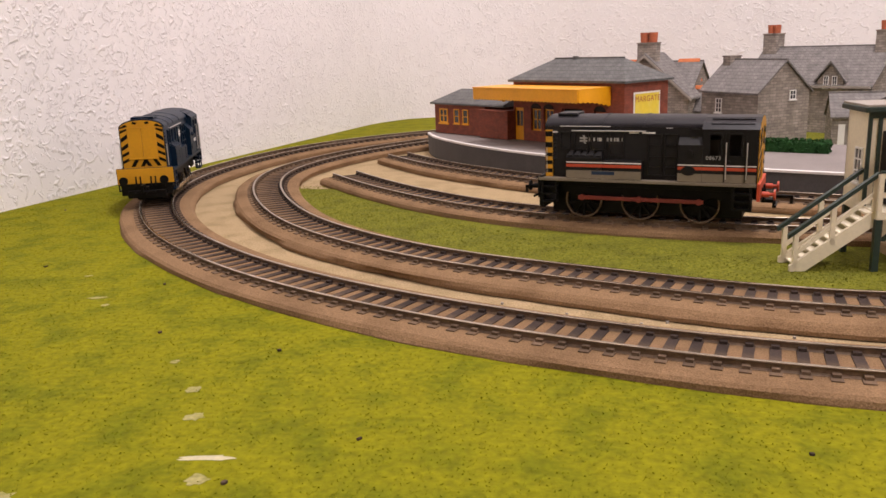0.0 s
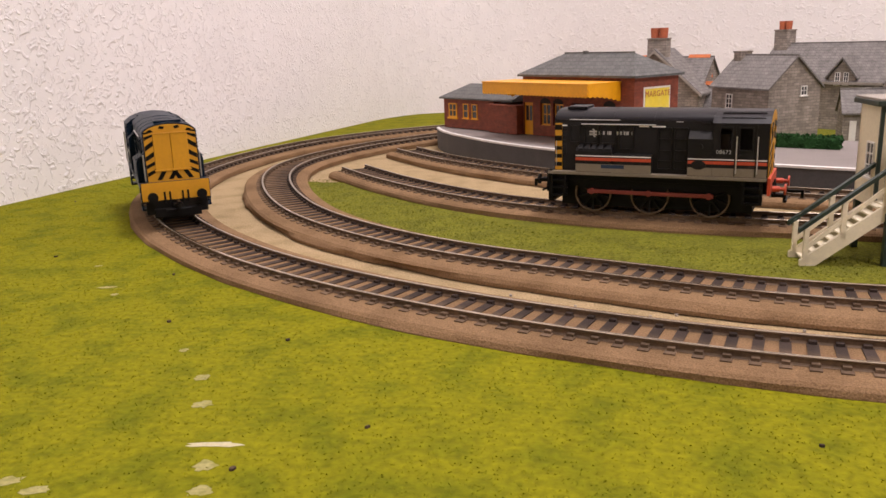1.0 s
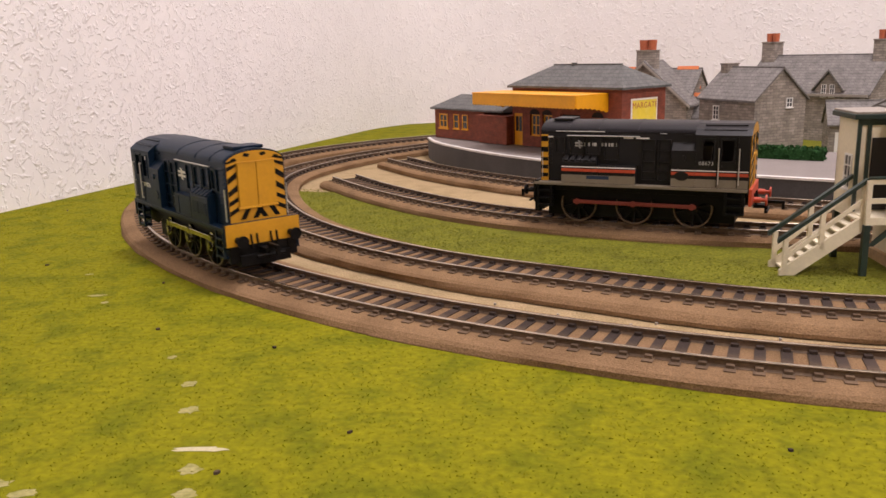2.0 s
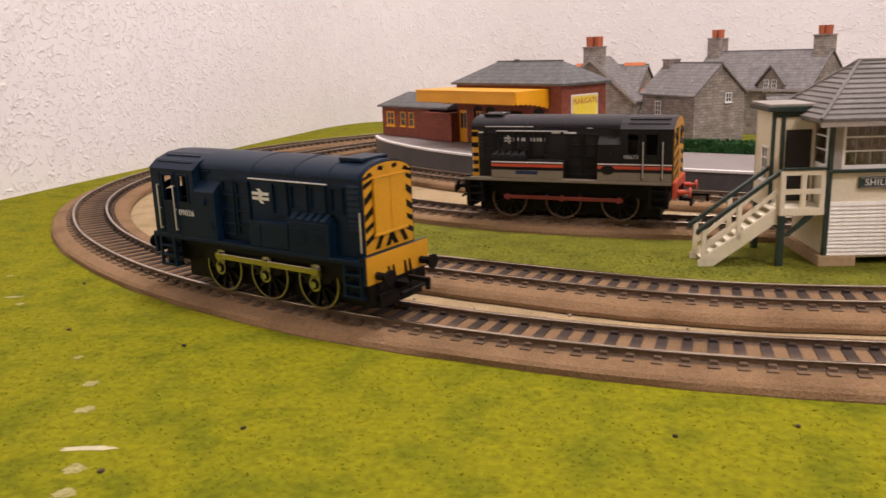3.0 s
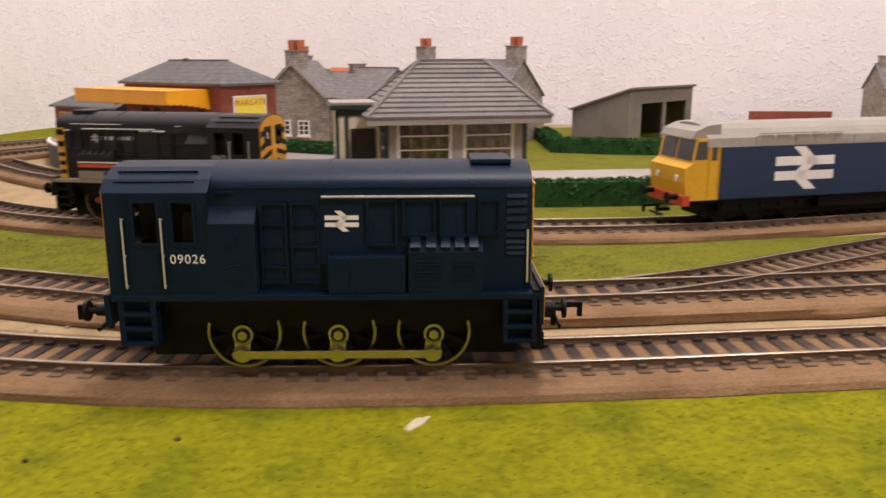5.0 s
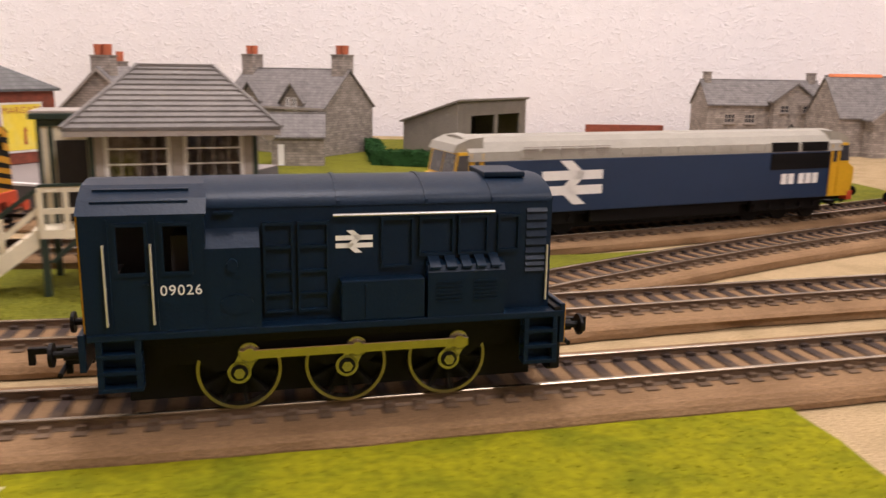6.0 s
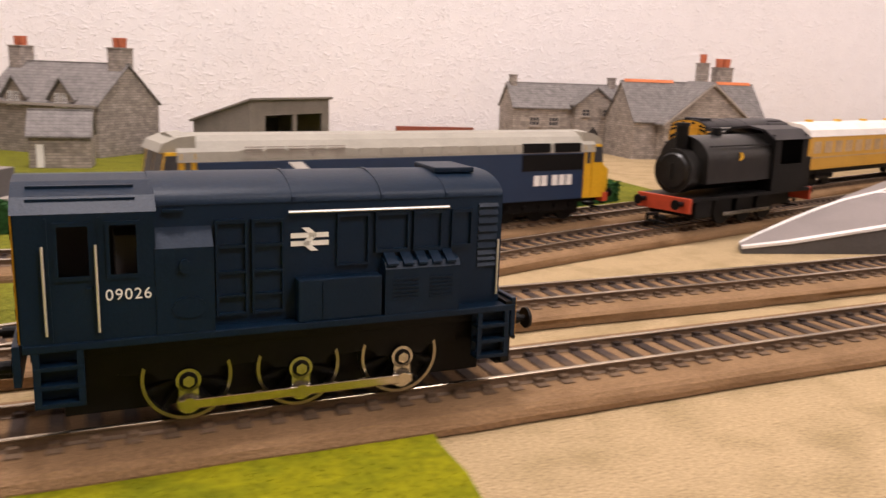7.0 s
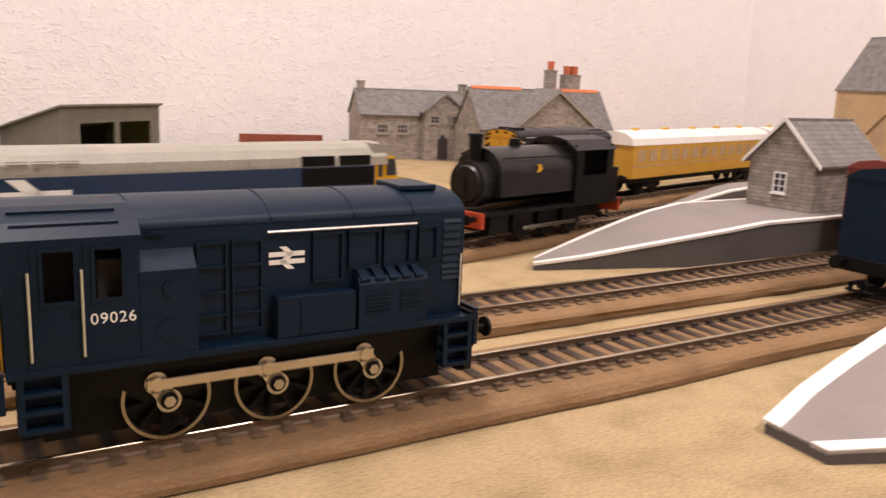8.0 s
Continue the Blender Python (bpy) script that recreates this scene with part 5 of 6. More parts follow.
# big house with dormers
t, w, r = house("stone_house", pose(0.402, 0.895, 0.0, 0, 0, -45.4), "large grey stone house with slate roof, dormers and two chimneys", 126, 74, 43, 75, STONE, SLATE)
chimney(t, -55.5, 0, 62, 90, 14, 15, 2, pot_h=8, pot_r=3.2)
chimney(t, 55.5, 0, 62, 90, 14, 15, 2, pot_h=8, pot_r=3.2)
for x in (-26, 26):
    bm = M()
    prism(bm, [(x - 12, 38), (x + 12, 38), (x + 12, 47), (x, 61), (x - 12, 47)], "y", -38.2, -6)
    dm = part("dormer", bm, STONE, t)
    bm = M()
    prism(bm, [(x - 15, 45), (x, 62.5), (x + 15, 45), (x + 15, 46.8), (x, 64.8), (x - 15, 46.8)], "y", -40, -6)
    part("dormer_roof", bm, SLATE, dm)
    for k in (-1, 1):
        window(dm, x + k * 4 - 2.3, x + k * 4 + 2.3, 40, 51, -38.2, -1, WHITE, (1, 2))
bm = M()
box(bm, -63, 63, -40.5, -38.2, 40.2, 42.4)
part("gutter", bm, ROAD, t)
# small outhouse in front of it
t, w, r = house("stone_outhouse", pose(0.392, 0.772, 0.0, 0, 0, -8), "low grey stone outhouse with pale slate roof", 42, 30, 24, 40, STONE, SLATE)
bm = M()
box(bm, -16, -11, -15.5, -15, 0, 17)
part("door", bm, WHITE, t)


def villa(name, m, label, L=140, D=62, eave=38, ridge=68, chim=(), gx=0, gw=104, gz=76):
    t, w, r = house(name, m, label, L, D, eave, ridge, STONE, SLATE)
    bm = M()
    prism(bm, [(gx - gw / 2, -1.5), (gx + gw / 2, -1.5), (gx + gw / 2, eave * 0.95), (gx, gz), (gx - gw / 2, eave * 0.95)], "y", -D / 2 - 16, 0)
    g = part("front_gable", bm, STONE, t)
    bm = M()
    e = eave * 0.95
    prism(bm, [(gx - gw / 2 - 4, e - 2), (gx, gz + 0.3), (gx + gw / 2 + 4, e - 2), (gx + gw / 2 + 4, e - 0.3), (gx, gz + 2.4), (gx - gw / 2 - 4, e - 0.3)], "y", -D / 2 - 18, 0)
    part("gable_roof", bm, SLATE, g)
    bm = M()
    prism(bm, [(gx - gw / 2 - 4, e - 3.5), (gx, gz - 1.5), (gx + gw / 2 + 4, e - 3.5), (gx + gw / 2 + 4, e - 1.0), (gx, gz + 1.2), (gx - gw / 2 - 4, e - 1.0)], "y", -D / 2 - 18.9, -D / 2 - 18.1)
    part("bargeboard", bm, ROAD, g)
    for a, b in ((-L / 2 + 2, gx - gw * 0.18), (gx + gw * 0.18, L / 2 - 2)):
        bm = M()
        prism(bm, [(-1.8, ridge + 0.5), (0, ridge + 3.6), (1.8, ridge + 0.5)], "x", a, b)
        part("ridge_tile", bm, TILE_O, r, "orange ridge tiles")
    bm = M()
    prism(bm, [(-1.8, e + 12), (0, e + 15), (1.8, e + 12)], "x", L / 2, L / 2 + 0.5)
    part("orange_cap", bm, TILE_O, r)
    for x, y, z, n, w, r0 in chim:
        chimney(t, x, y, ridge - 16, z - 9, w, 12, n, pot_h=9.0, pot_r=r0)
    window(t, gx - 16, gx - 4, 8, 22, -D / 2 - 16, -1, WHITE, (1, 2))
    window(t, gx + 4, gx + 16, 8, 22, -D / 2 - 16, -1, WHITE, (1, 2))
    return t


villa("stone_villa", pose(0.252, 0.898, 0.0, 0, 0, -28), "grey stone house with orange ridge tiles behind the station", L=76, gw=84, ridge=66, gz=74, chim=((0, -38, 95, 2, 18, 4.0), (-28, 27, 90, 1, 9, 3.4)))
villa("stone_villa", pose(1.006, 0.795, 0.0, 0, 0, -8), "grey stone house with orange ridge tiles and tall chimneys", L=158, gw=104, ridge=76, gz=77, chim=((20, 6, 108, 1, 9, 3.6), (45, 6, 104, 2, 19, 4.2)))
t, w, r = house("stone_annex", pose(0.286, 0.860, 0.0, 0, 0, -40), "low grey stone annex with orange ridge beside the house", 28, 30, 24, 41, STONE, SLATE)
part("ridge_cap", prism(M(), [(-2.0, 42.0), (0, 45.4), (2.0, 42.0)], "x", -14, 14), TILE_O, r, "orange ridge tiles")
# twin-chimneyed cottage
t, w, r = house("stone_cottage", pose(0.9055, 0.885, 0.0, 0, 0, -13), "grey stone cottage with gabled porch and two small chimneys", 128, 56, 46, 70, STONE, SLATE)
chimney(t, -58, 0, 60, 80, 7, 9, 0)
chimney(t, 58, 0, 60, 80, 7, 9, 0)
bm = M()
prism(bm, [(3, -1.5), (49, -1.5), (49, 50), (26, 67), (3, 50)], "y", -40, -5)
g = part("front_gable", bm, STONE, t)
bm = M()
prism(bm, [(0, 48), (26, 67.5), (52, 48), (52, 50), (26, 70), (0, 50)], "y", -42, -5)
part("gable_roof", bm, SLATE, g)
bm = M()
prism(bm, [(18, 0), (29, 0), (29, 20), (23.5, 27), (18, 20)], "y", -40.6, -39.8)
part("doorway", bm, INSIDE, g, "dark arched doorway")
for a in (-46, -24):
    window(t, a, a + 12, 26, 36, -28, -1, ROAD, (2, 1))
for a in (9, 33):
    window(g, a, a + 10, 38, 46, -40, -1, ROAD, (1, 1))

# open-fronted shed
t = thing("lean_to_shed", pose(0.542, 0.818, -0.0006, 0, 0, 39.5), "grey open-fronted shed with sloping roof and two dark bays", "shed")
bm = M()
prism(bm, [(0, 0), (64, 0), (64, 29), (0, 49)], "x", 0, 2.5)
prism(bm, [(0, 0), (64, 0), (64, 29), (0, 49)], "x", 122, 124.5)
box(bm, 2.5, 122, 61.5, 64, 0, 29)
part("wall", bm, SHED, t)
bm = M()
box(bm, 2.5, 22, 0, 2, 0, 36)
box(bm, 64, 70, 0, 2, 0, 36)
box(bm, 112, 122, 0, 2, 0, 36)
box(bm, 2.5, 122, 0, 2, 36, 49)
part("front", bm, SHED, t)
bm = M()
prism(bm, [(-3, 50.2), (67, 28.3), (67, 30.0), (-3, 52)], "x", -2, 126.5)
part("roof", bm, SHED, t, "weathered sloping roof")
bm = M()
box(bm, 3, 121.5, 60, 61, 0.5, 28)
part("interior", bm, INSIDE, t)

# platform hut
t, w, r = house("platform_hut", pose(0.885, 0.3765, 0.0198, 0, 0, 4), "tan stone platform hut with grey roof and pale bargeboards", 66, 40, 27, 47.5, STONE, SLATE, over=3.0, base=-0.2)
window(t, -4, 4, 8.5, 20, -33, -1, WHITE, (1, 2), axis="x")
bm = M()
prism(bm, [(-24, 23.0), (0, 47.8), (24, 23.0), (24, 25.2), (0, 50.4), (-24, 25.2)], "x", -35.6, -34.7)
part("bargeboard", bm, PLATEDGE, t, "pale bargeboard")
# sandstone warehouse at the end
t, w, r = house("sandstone_building", pose(1.325, 0.585, 0.0, 0, 0, 78), "tall sandstone building with steep grey roof", 90, 80, 92, 146, SANDSTONE, SLATE)
t2, w, r = house("sandstone_house", pose(1.21, 0.49, 0.0, 0, 0, -12), "lower sandstone house in front of a taller one", 60, 70, 52, 86, SANDSTONE, SANDSTONE)

# brick yard wall
bm = M()
box(bm, 0, 90, 0, 6, -1.5, 18.5, 0.3)
o = part("garden_wall", bm, BRICK)
o.matrix_world = pose(0.735, 0.957, 0, 0, 0, -12)
tagged(o, "low dark red brick wall beside the cottage", "wall")


def hedge(pts, h, d, label, z=0.0, seed=0):
    """A clipped flock hedge: a lumpy bar covered in small clumps."""
    rnd = random.Random(seed)
    q = spline(pts, 0.0025, 2)
    n = normals(q)
    vs, fs = [], []

    def tet(c, r):
        b = len(vs)
        for _ in range(4):
            vs.append(tuple(c[k] + rnd.uniform(-r, r) for k in range(3)))
        fs.extend([(b, b + 1, b + 2), (b, b + 2, b + 3), (b, b + 3, b + 1), (b + 1, b + 3, b + 2)])
    for p, nn in zip(q, n):
        for _ in range(26):
            a = rnd.uniform(-1, 1)
            zz = rnd.uniform(0, 1)
            if rnd.random() < 0.6:
                if rnd.random() < 0.5:
                    zz = 1.0
                else:
                    a = math.copysign(1, a)
            tet((p[0] + nn[0] * a * d / 2 + rnd.uniform(-0.0012, 0.0012), p[1] + nn[1] * a * d / 2, z + zz * h), 0.0016)
    me = bpy.data.meshes.new("hedge")
    me.from_pydata(vs, [], fs)
    me.materials.append(HEDGE)
    ob = new("hedge", me)
    core = ribbon("hedge_core", q, [(-d * 480, -1.5 + z * 1000), (d * 480, -1.5 + z * 1000), (d * 450, (z + h) * 960), (-d * 450, (z + h) * 960)], HEDGE, ob)
    return tagged(ob, label, "hedge", "hedges")


hedge([(0.352, 0.507), (0.45, 0.502), (0.60, 0.512)], 0.0135, 0.012, "dark green flock hedge beside the roadway", seed=1)
hedge([(0.452, 0.760), (0.50, 0.737), (0.567, 0.717)], 0.012, 0.012, "dark green flock hedge in front of the shed", seed=2)
hedge([(0.470, 0.868), (0.464, 0.81), (0.458, 0.772)], 0.012, 0.012, "dark green flock hedge bordering the lawn", seed=3)
hedge([(0.235, 0.645), (0.28, 0.618), (0.318, 0.598)], 0.008, 0.010, "low green hedge along the back of the platform", z=0.0155, seed=4)
hedge([(0.64, 0.505), (0.72, 0.53)], 0.012, 0.012, "dark green flock hedge behind a siding", seed=5)


# ---- other rolling stock ----
def bogie(parent, x, wheels, label="", r=6.8, half=16, z=12.0):
    bm = M()
    for s in (-1, 1):
        box(bm, x - half, x + half, *sorted((s * 11.2, s * 13.4)), 5.5, z, 0.3)
        for k in range(5):
            xx = x - half + 3 + k * (2 * half - 6) / 4
            cyl(bm, (xx, s * 13.2, 8.0), (xx, s * 14.2, 8.0), 1.5, n=10)
    b = part("bogie", bm, BLACK, parent, label)
    for k in range(wheels):
        xx = x - half + 4 + k * (2 * half - 8) / (wheels - 1)
        for s in (-1, 1):
            bm = M()
            cyl(bm, (xx, s * 7.8, r), (xx, s * 9.8, r), r, n=24)
            part("wheel", bm, BLACK, b)
    return b


def big_diesel():
    t = thing("diesel_locomotive", pose(0.5335, 0.4405, 0.0056, 0, 0, 7.5) @ Matrix.Diagonal((0.945, 0.945, 0.965, 1)), "large blue diesel with pale grey roof and yellow cabs", "locomotive", "model locomotives")
    L = 124.0
    W = 16.8
    bm = M()
    box(bm, -104, 104, -W, W, 12, 36.5, 0.4)
    body = part("body", bm, BLUE2, t)
    bm = M()
    prism(bm, [(W, 36.5), (W - 0.6, 40.5), (W - 4.5, 44.5), (8, 46.6), (0, 47.2), (-8, 46.6), (-W + 4.5, 44.5), (-W + 0.6, 40.5), (-W, 36.5)], "x", -112, 112)
    rf = part("roof", bm, LGREY, t, "pale grey ribbed roof")
    for i in range(14):
        x = -86 + i * 11
        for s in (-1, 1):
            bm = M()
            prism(bm, [(s * (W - 0.5), 37.5), (s * (W + 0.15), 37.5), (s * (W - 0.35), 41.0), (s * (W - 0.9), 41.0)], "x", x, x + 9.4)
            part("roof_panel", bm, LGREY, rf)
    for i in range(5):
        for s in (-1, 1):
            bm = M()
            for k in range(5):
                box(bm, -84 + i * 9.5, -76 + i * 9.5, *sorted((s * (W - 0.8), s * (W + 0.05))), 38.0 + k * 1.0, 38.45 + k * 1.0)
            part("roof_grille", bm, ROAD, rf)
    for s in (-1, 1):
        emblem(t, -58 if s < 0 else 58, s * (W + 0.02), 25.5, 33, s)
        for x0, x1, z0, z1 in ((62, 80, 36.8, 41.5), (83, 101, 36.8, 41.5), (62, 103, 27.5, 35.8)):
            bm = M()
            box(bm, *((x0, x1) if s < 0 else (-x1, -x0)), *sorted((s * (W - 1), s * (W + 0.25))), z0, z1)
            part("radiator_grille", bm, BLACK, t)
        bm = M()
        for k in range(5):
            c = (70 if s < 0 else -96) + k * 4.9 + (2.2 if k > 1 else 0)
            box(bm, c, c + 3.8, *sorted((s * (W - 0.1), s * (W + 0.3))), 19.8, 25.2)
        part("running_number", bm, WHITE, t, "white running number bars")
    for e in (-1, 1):
        bm = M()
        a, b = 104.2 * e, 118.0 * e
        pts = [(a, 12), (e * 121, 12), (e * 122.5, 20), (e * 122.5, 27), (e * 118.5, 29.5), (e * 116.5, 40.5), (a, 40.5)]
        prism(bm, pts, "y", -W + 0.6, W - 0.6)
        cab = part("cab", bm, CREAMY, t, "bright yellow cab end")
        bm = M()
        prism(bm, [(e * 104, 40.4), (e * 119, 40.4), (e * 117, 43.8), (e * 111, 46.2), (e * 104, 46.9)], "y", -W + 2.2, W - 2.2)
        part("cab_roof", bm, LGREY, cab)
        bm = M()
        box(bm, *sorted((e * 119.3, e * 123.2)), -W + 0.4, W - 0.4, 9.5, 14.5, 0.4)
        part("buffer_beam", bm, RED, cab, "red buffer beam")
        for s in (-1, 1):
            bm = M()
            y = s * (W - 0.6)
            prism(bm, [(e * 111.5, 31), (e * 118.0, 31), (e * 116.6, 39.2), (e * 111.5, 39.2)], "y", y, y + s * 0.25)
            w1 = part("cab_side_window", bm, WINDOW, cab)
            bm = M()
            box(bm, *sorted((e * 106.3, e * 109.0)), *sorted((y, y + s * 0.25)), 30.5, 37.5)
            part("door_window", bm, WINDOW, cab)
            bm = M()
            for xx in (104.6, 110.2):
                box(bm, *sorted((e * xx, e * (xx + 0.35))), *sorted((y, y + s * 0.45)), 13, 40)
            part("cab_door", bm, CREAMY, cab)
            bm = M()
            dx = e * 0.2
            vs = [(e * 118.4 + dx, s * 0.7, 30.3), (e * 118.4 + dx, s * (W - 2.4), 30.3), (e * 116.7 + dx, s * (W - 3.0), 39.6), (e * 116.7 + dx, s * 0.7, 39.6)]
            q = [bm.verts.new(v) for v in vs]
            bm.faces.new(q)
            ex = bmesh.ops.extrude_face_region(bm, geom=bm.faces[:])
            bmesh.ops.translate(bm, vec=(-e * 0.3, 0, 0), verts=[g for g in ex["geom"] if isinstance(g, bmesh.types.BMVert)])
            part("windscreen", bm, WINDOW, cab, "dark glazed windscreen")
            buffer_part(t, e * 123.0, s * 11.4, 13.5, e)
            bm = M()
            cyl(bm, (e * 122.4, s * 9, 22), (e * 123.0, s * 9, 22), 1.6, n=12)
            part("marker_light", bm, WHITE, cab)
        coupling(t, e * 121.0, e, 6.5)
        bogie(t, e * 78, 3, "black three-axle bogie", half=24)
    bm = M()
    box(bm, -46, 46, -14, 14, 5.5, 12.5, 0.6)
    part("fuel_tank", bm, BLACK, t)
    bm = M()
    box(bm, -119, 119, -12, 12, 9.5, 12.2, 0.3)
    box(bm, -108, 108, -9.5, 9.5, 3.0, 9.5, 0.3)
    part("underframe", bm, BLACK, t)
    return t


big_diesel()


def steam():
    t = thing("tank_locomotive", pose(0.7205, 0.4255, 0.0056, 0, 0, 193.5), "black saddle tank steam locomotive with red buffer beam", "locomotive", "model locomotives")
    bm = M()
    box(bm, -56, 56, -16, 16, 14.0, 15.8, 0.3)
    box(bm, -50, 52, -7, 7, 6, 14)
    part("running_plate", bm, BLACK, t)
    bm = M()
    cyl(bm, (-14, 0, 28), (47, 0, 28), 10.5, n=28)
    part("boiler", bm, BLACK, t, smooth=True)
    bm = M()
    cyl(bm, (44, 0, 28), (52, 0, 28), 11.3, n=28)
    cyl(bm, (52, 0, 28), (53.2, 0, 28), 9.3, 8.4, n=28)
    box(bm, 53, 54, -0.5, 0.5, 24, 32)
    part("smokebox", bm, TANK, t, "matt black smokebox with round door", smooth=True)
    bm = M()
    prof = [(14.6 * math.cos(a), 33.5 + 12.0 * math.sin(a)) for a in [math.pi * (i / 16) for i in range(17)]]
    prof = [(14.8, 22.5)] + prof + [(-14.8, 22.5), (-11, 22.5), (-10.6, 31), (0, 37), (10.6, 31), (11, 22.5)]
    prism(bm, prof, "x", -14, 44)
    tank = part("saddle_tank", bm, TANK, t, "curved black saddle tank with worn sheen", smooth=True)
    for s in (-1, 1):
        bm = M()
        prism(bm, [(13, 35), (14.5, 37.2), (17, 37.6), (16, 35.5), (17, 33.2), (14.6, 33.6)], "y", *sorted((s * 14.6, s * 14.9)))
        part("crest", bm, CREAMY, tank, "small yellow crest")
    bm = M()
    cyl(bm, (47, 0, 38), (47, 0, 50.5), 3.0, 3.4, 16)
    cyl(bm, (47, 0, 50.5), (47, 0, 52), 3.9, 3.6, 16)
    part("chimney", bm, BLACK, t, smooth=True)
    part("dome", cyl(M(), (18, 0, 44), (18, 0, 49), 3.4, 2.8, 14), BLACK, t, smooth=True)
    bm = M()
    for s in (-1, 1):
        a, b = sorted((s * 15.0, s * 16.2))
        box(bm, -48, -14, a, b, 15.8, 30)
        box(bm, -48, -42, a, b, 30, 44)
        box(bm, -20, -14, a, b, 30, 44)
    box(bm, -15, -14, -15, 15, 15.8, 46)
    box(bm, -48, -47, -15, 15, 15.8, 46)
    part("cab", bm, BLACK, t)
    bm = M()
    prism(bm, [(17, 43.5), (10, 48.5), (0, 50), (-10, 48.5), (-17, 43.5), (-16, 43.2), (-9.5, 47.4), (0, 48.8), (9.5, 47.4), (16, 43.2)], "x", -50, -12)
    part("cab_roof", bm, ROOFGREY, t)
    bm = M()
    box(bm, -57, -48, -14, 14, 15.8, 33, 0.5)
    part("bunker", bm, BLACK, t)
    for e in (-1, 1):
        bm = M()
        box(bm, *sorted((e * 56, e * 57.6)), -16, 16, 8.5, 16.0, 0.3)
        part("buffer_beam", bm, RED, t, "red buffer beam")
        for s in (-1, 1):
            buffer_part(t, e * 57.6, s * 11.4, 13, e)
        coupling(t, e * 56, e)
    for x in (-20, 0, 20):
        for s in (-1, 1):
            bm = M()
            cyl(bm, (x, s * 7.6, 8.2), (x, s * 9.8, 8.2), 8.2, n=28)
            part("wheel", bm, BLACK, t)
    for s in (-1, 1):
        bm = M()
        box(bm, -22, 22, *sorted((s * 11, s * 12)), 4.5, 6.5, 0.2)
        part("coupling_rod", bm, STEEL, t, "bright coupling rod")
        bm = M()
        box(bm, 36, 50, *sorted((s * 8, s * 14)), 5, 14, 0.8)
        part("cylinder", bm, BLACK, t)
        bm = M()
        cyl(bm, (-12, s * 13.8, 41), (42, s * 13.8, 41), 0.4, n=8)
        part("handrail", bm, BLACK, t)
    return t


steam()


def coach(m, label):
    t = thing("passenger_coach", m, label, "coach", "golden coaches")
    bm = M()
    box(bm, -118, 118, -17, 17, 13, 37, 0.6)
    b = part("body", bm, COACH, t, "golden yellow coach side")
    bm = M()
    prism(bm, [(17.4, 36.8), (16, 41.5), (10, 45.2), (0, 46.6), (-10, 45.2), (-16, 41.5), (-17.4, 36.8)], "x", -119, 119)
    r = part("roof", bm, COACHROOF, t, "white curved roof")
    for x in (-90, -45, 0, 45, 90):
        bm = M()
        box(bm, x - 3, x + 3, -2, 2, 46, 48, 0.4)
        part("roof_vent", bm, CREAMY, r)
    for s in (-1, 1):
        for i in range(14):
            bm = M()
            x = -112 + i * 16.4
            box(bm, x, x + 11, *sorted((s * 16.9, s * 17.15)), 25, 33.5)
            part("window", bm, SANDSTONE, b, "amber-tinted window")
        bm = M()
        box(bm, -118, 118, *sorted((s * 16.9, s * 17.2)), 21.5, 22.4)
        part("waist_line", bm, SANDSTONE, b)
    for e in (-1, 1):
        bogie(t, e * 84, 2, "black two-axle bogie", half=14)
        for s in (-1, 1):
            buffer_part(t, e * 118, s * 11.4, 13.5, e)
    bm = M()
    box(bm, -116, 116, -13, 13, 9, 13.1)
    part("underframe", bm, BLACK, t)
    return t


coach(pose(0.985, 0.5585, 0.0056, 0, 0, 15.0), "golden yellow coach with white roof on a siding")
coach(pose(1.2235, 0.624, 0.0056, 0, 0, 16.0), "golden yellow coach with white roof, coupled behind another")


def van(m, label, body, L=76, h=44, roof=None, name="goods_van"):
    t = thing(name, m, label, "wagon", "goods vehicles")
    bm = M()
    box(bm, -L / 2, L / 2, -15.5, 15.5, 13, h - 5, 0.4)
    b = part("body", bm, body, t)
    for s in (-1, 1):
        for k in range(9):
            bm = M()
            x = -L / 2 + 3 + k * (L - 7) / 8
            box(bm, x, x + 1.2, *sorted((s * 15.5, s * 16.1)), 13.5, h - 5.5)
            part("strapping", bm, body, b)
    bm = M()
    prism(bm, [(16.4, h - 5.2), (10, h - 1.4), (0, h), (-10, h - 1.4), (-16.4, h - 5.2)], "x", -L / 2 - 0.8, L / 2 + 0.8)
    part("roof", bm, roof or body, t)
    bm = M()
    box(bm, -L / 2, L / 2, -12, 12, 9, 13.1, 0.2)
    part("underframe", bm, BLACK, t)
    for e in (-1, 1):
        bm = M()
        box(bm, *sorted((e * L / 2, e * (L / 2 + 1.4))), -15.5, 15.5, 9, 14.5, 0.2)
        part("buffer_beam", bm, BLACK, t)
        for s in (-1, 1):
            buffer_part(t, e * (L / 2 + 1.4), s * 11.4, 12.5, e)
            bm = M()
            x = e * L * 0.28
            cyl(bm, (x, s * 7.8, 6.6), (x, s * 9.8, 6.6), 6.6, n=24)
            part("wheel", bm, BLACK, t)
            bm = M()
            prism(bm, [(x - 8, 13), (x + 8, 13), (x + 3, 5), (x - 3, 5)], "y", *sorted((s * 11, s * 12)))
            part("axle_guard", bm, BLACK, t)
        coupling(t, e * L / 2, e)
    return t


van(pose(0.8005, 0.2595, 0.006, 0, 0, 0), "dark blue goods vehicle on the outer track", BLUE, L=90, h=50, name="blue_wagon")
van(pose(0.886, 0.3175, 0.006, 0, 0, 0), "red-brown goods van standing at the island platform", RODRED, L=76, h=46)

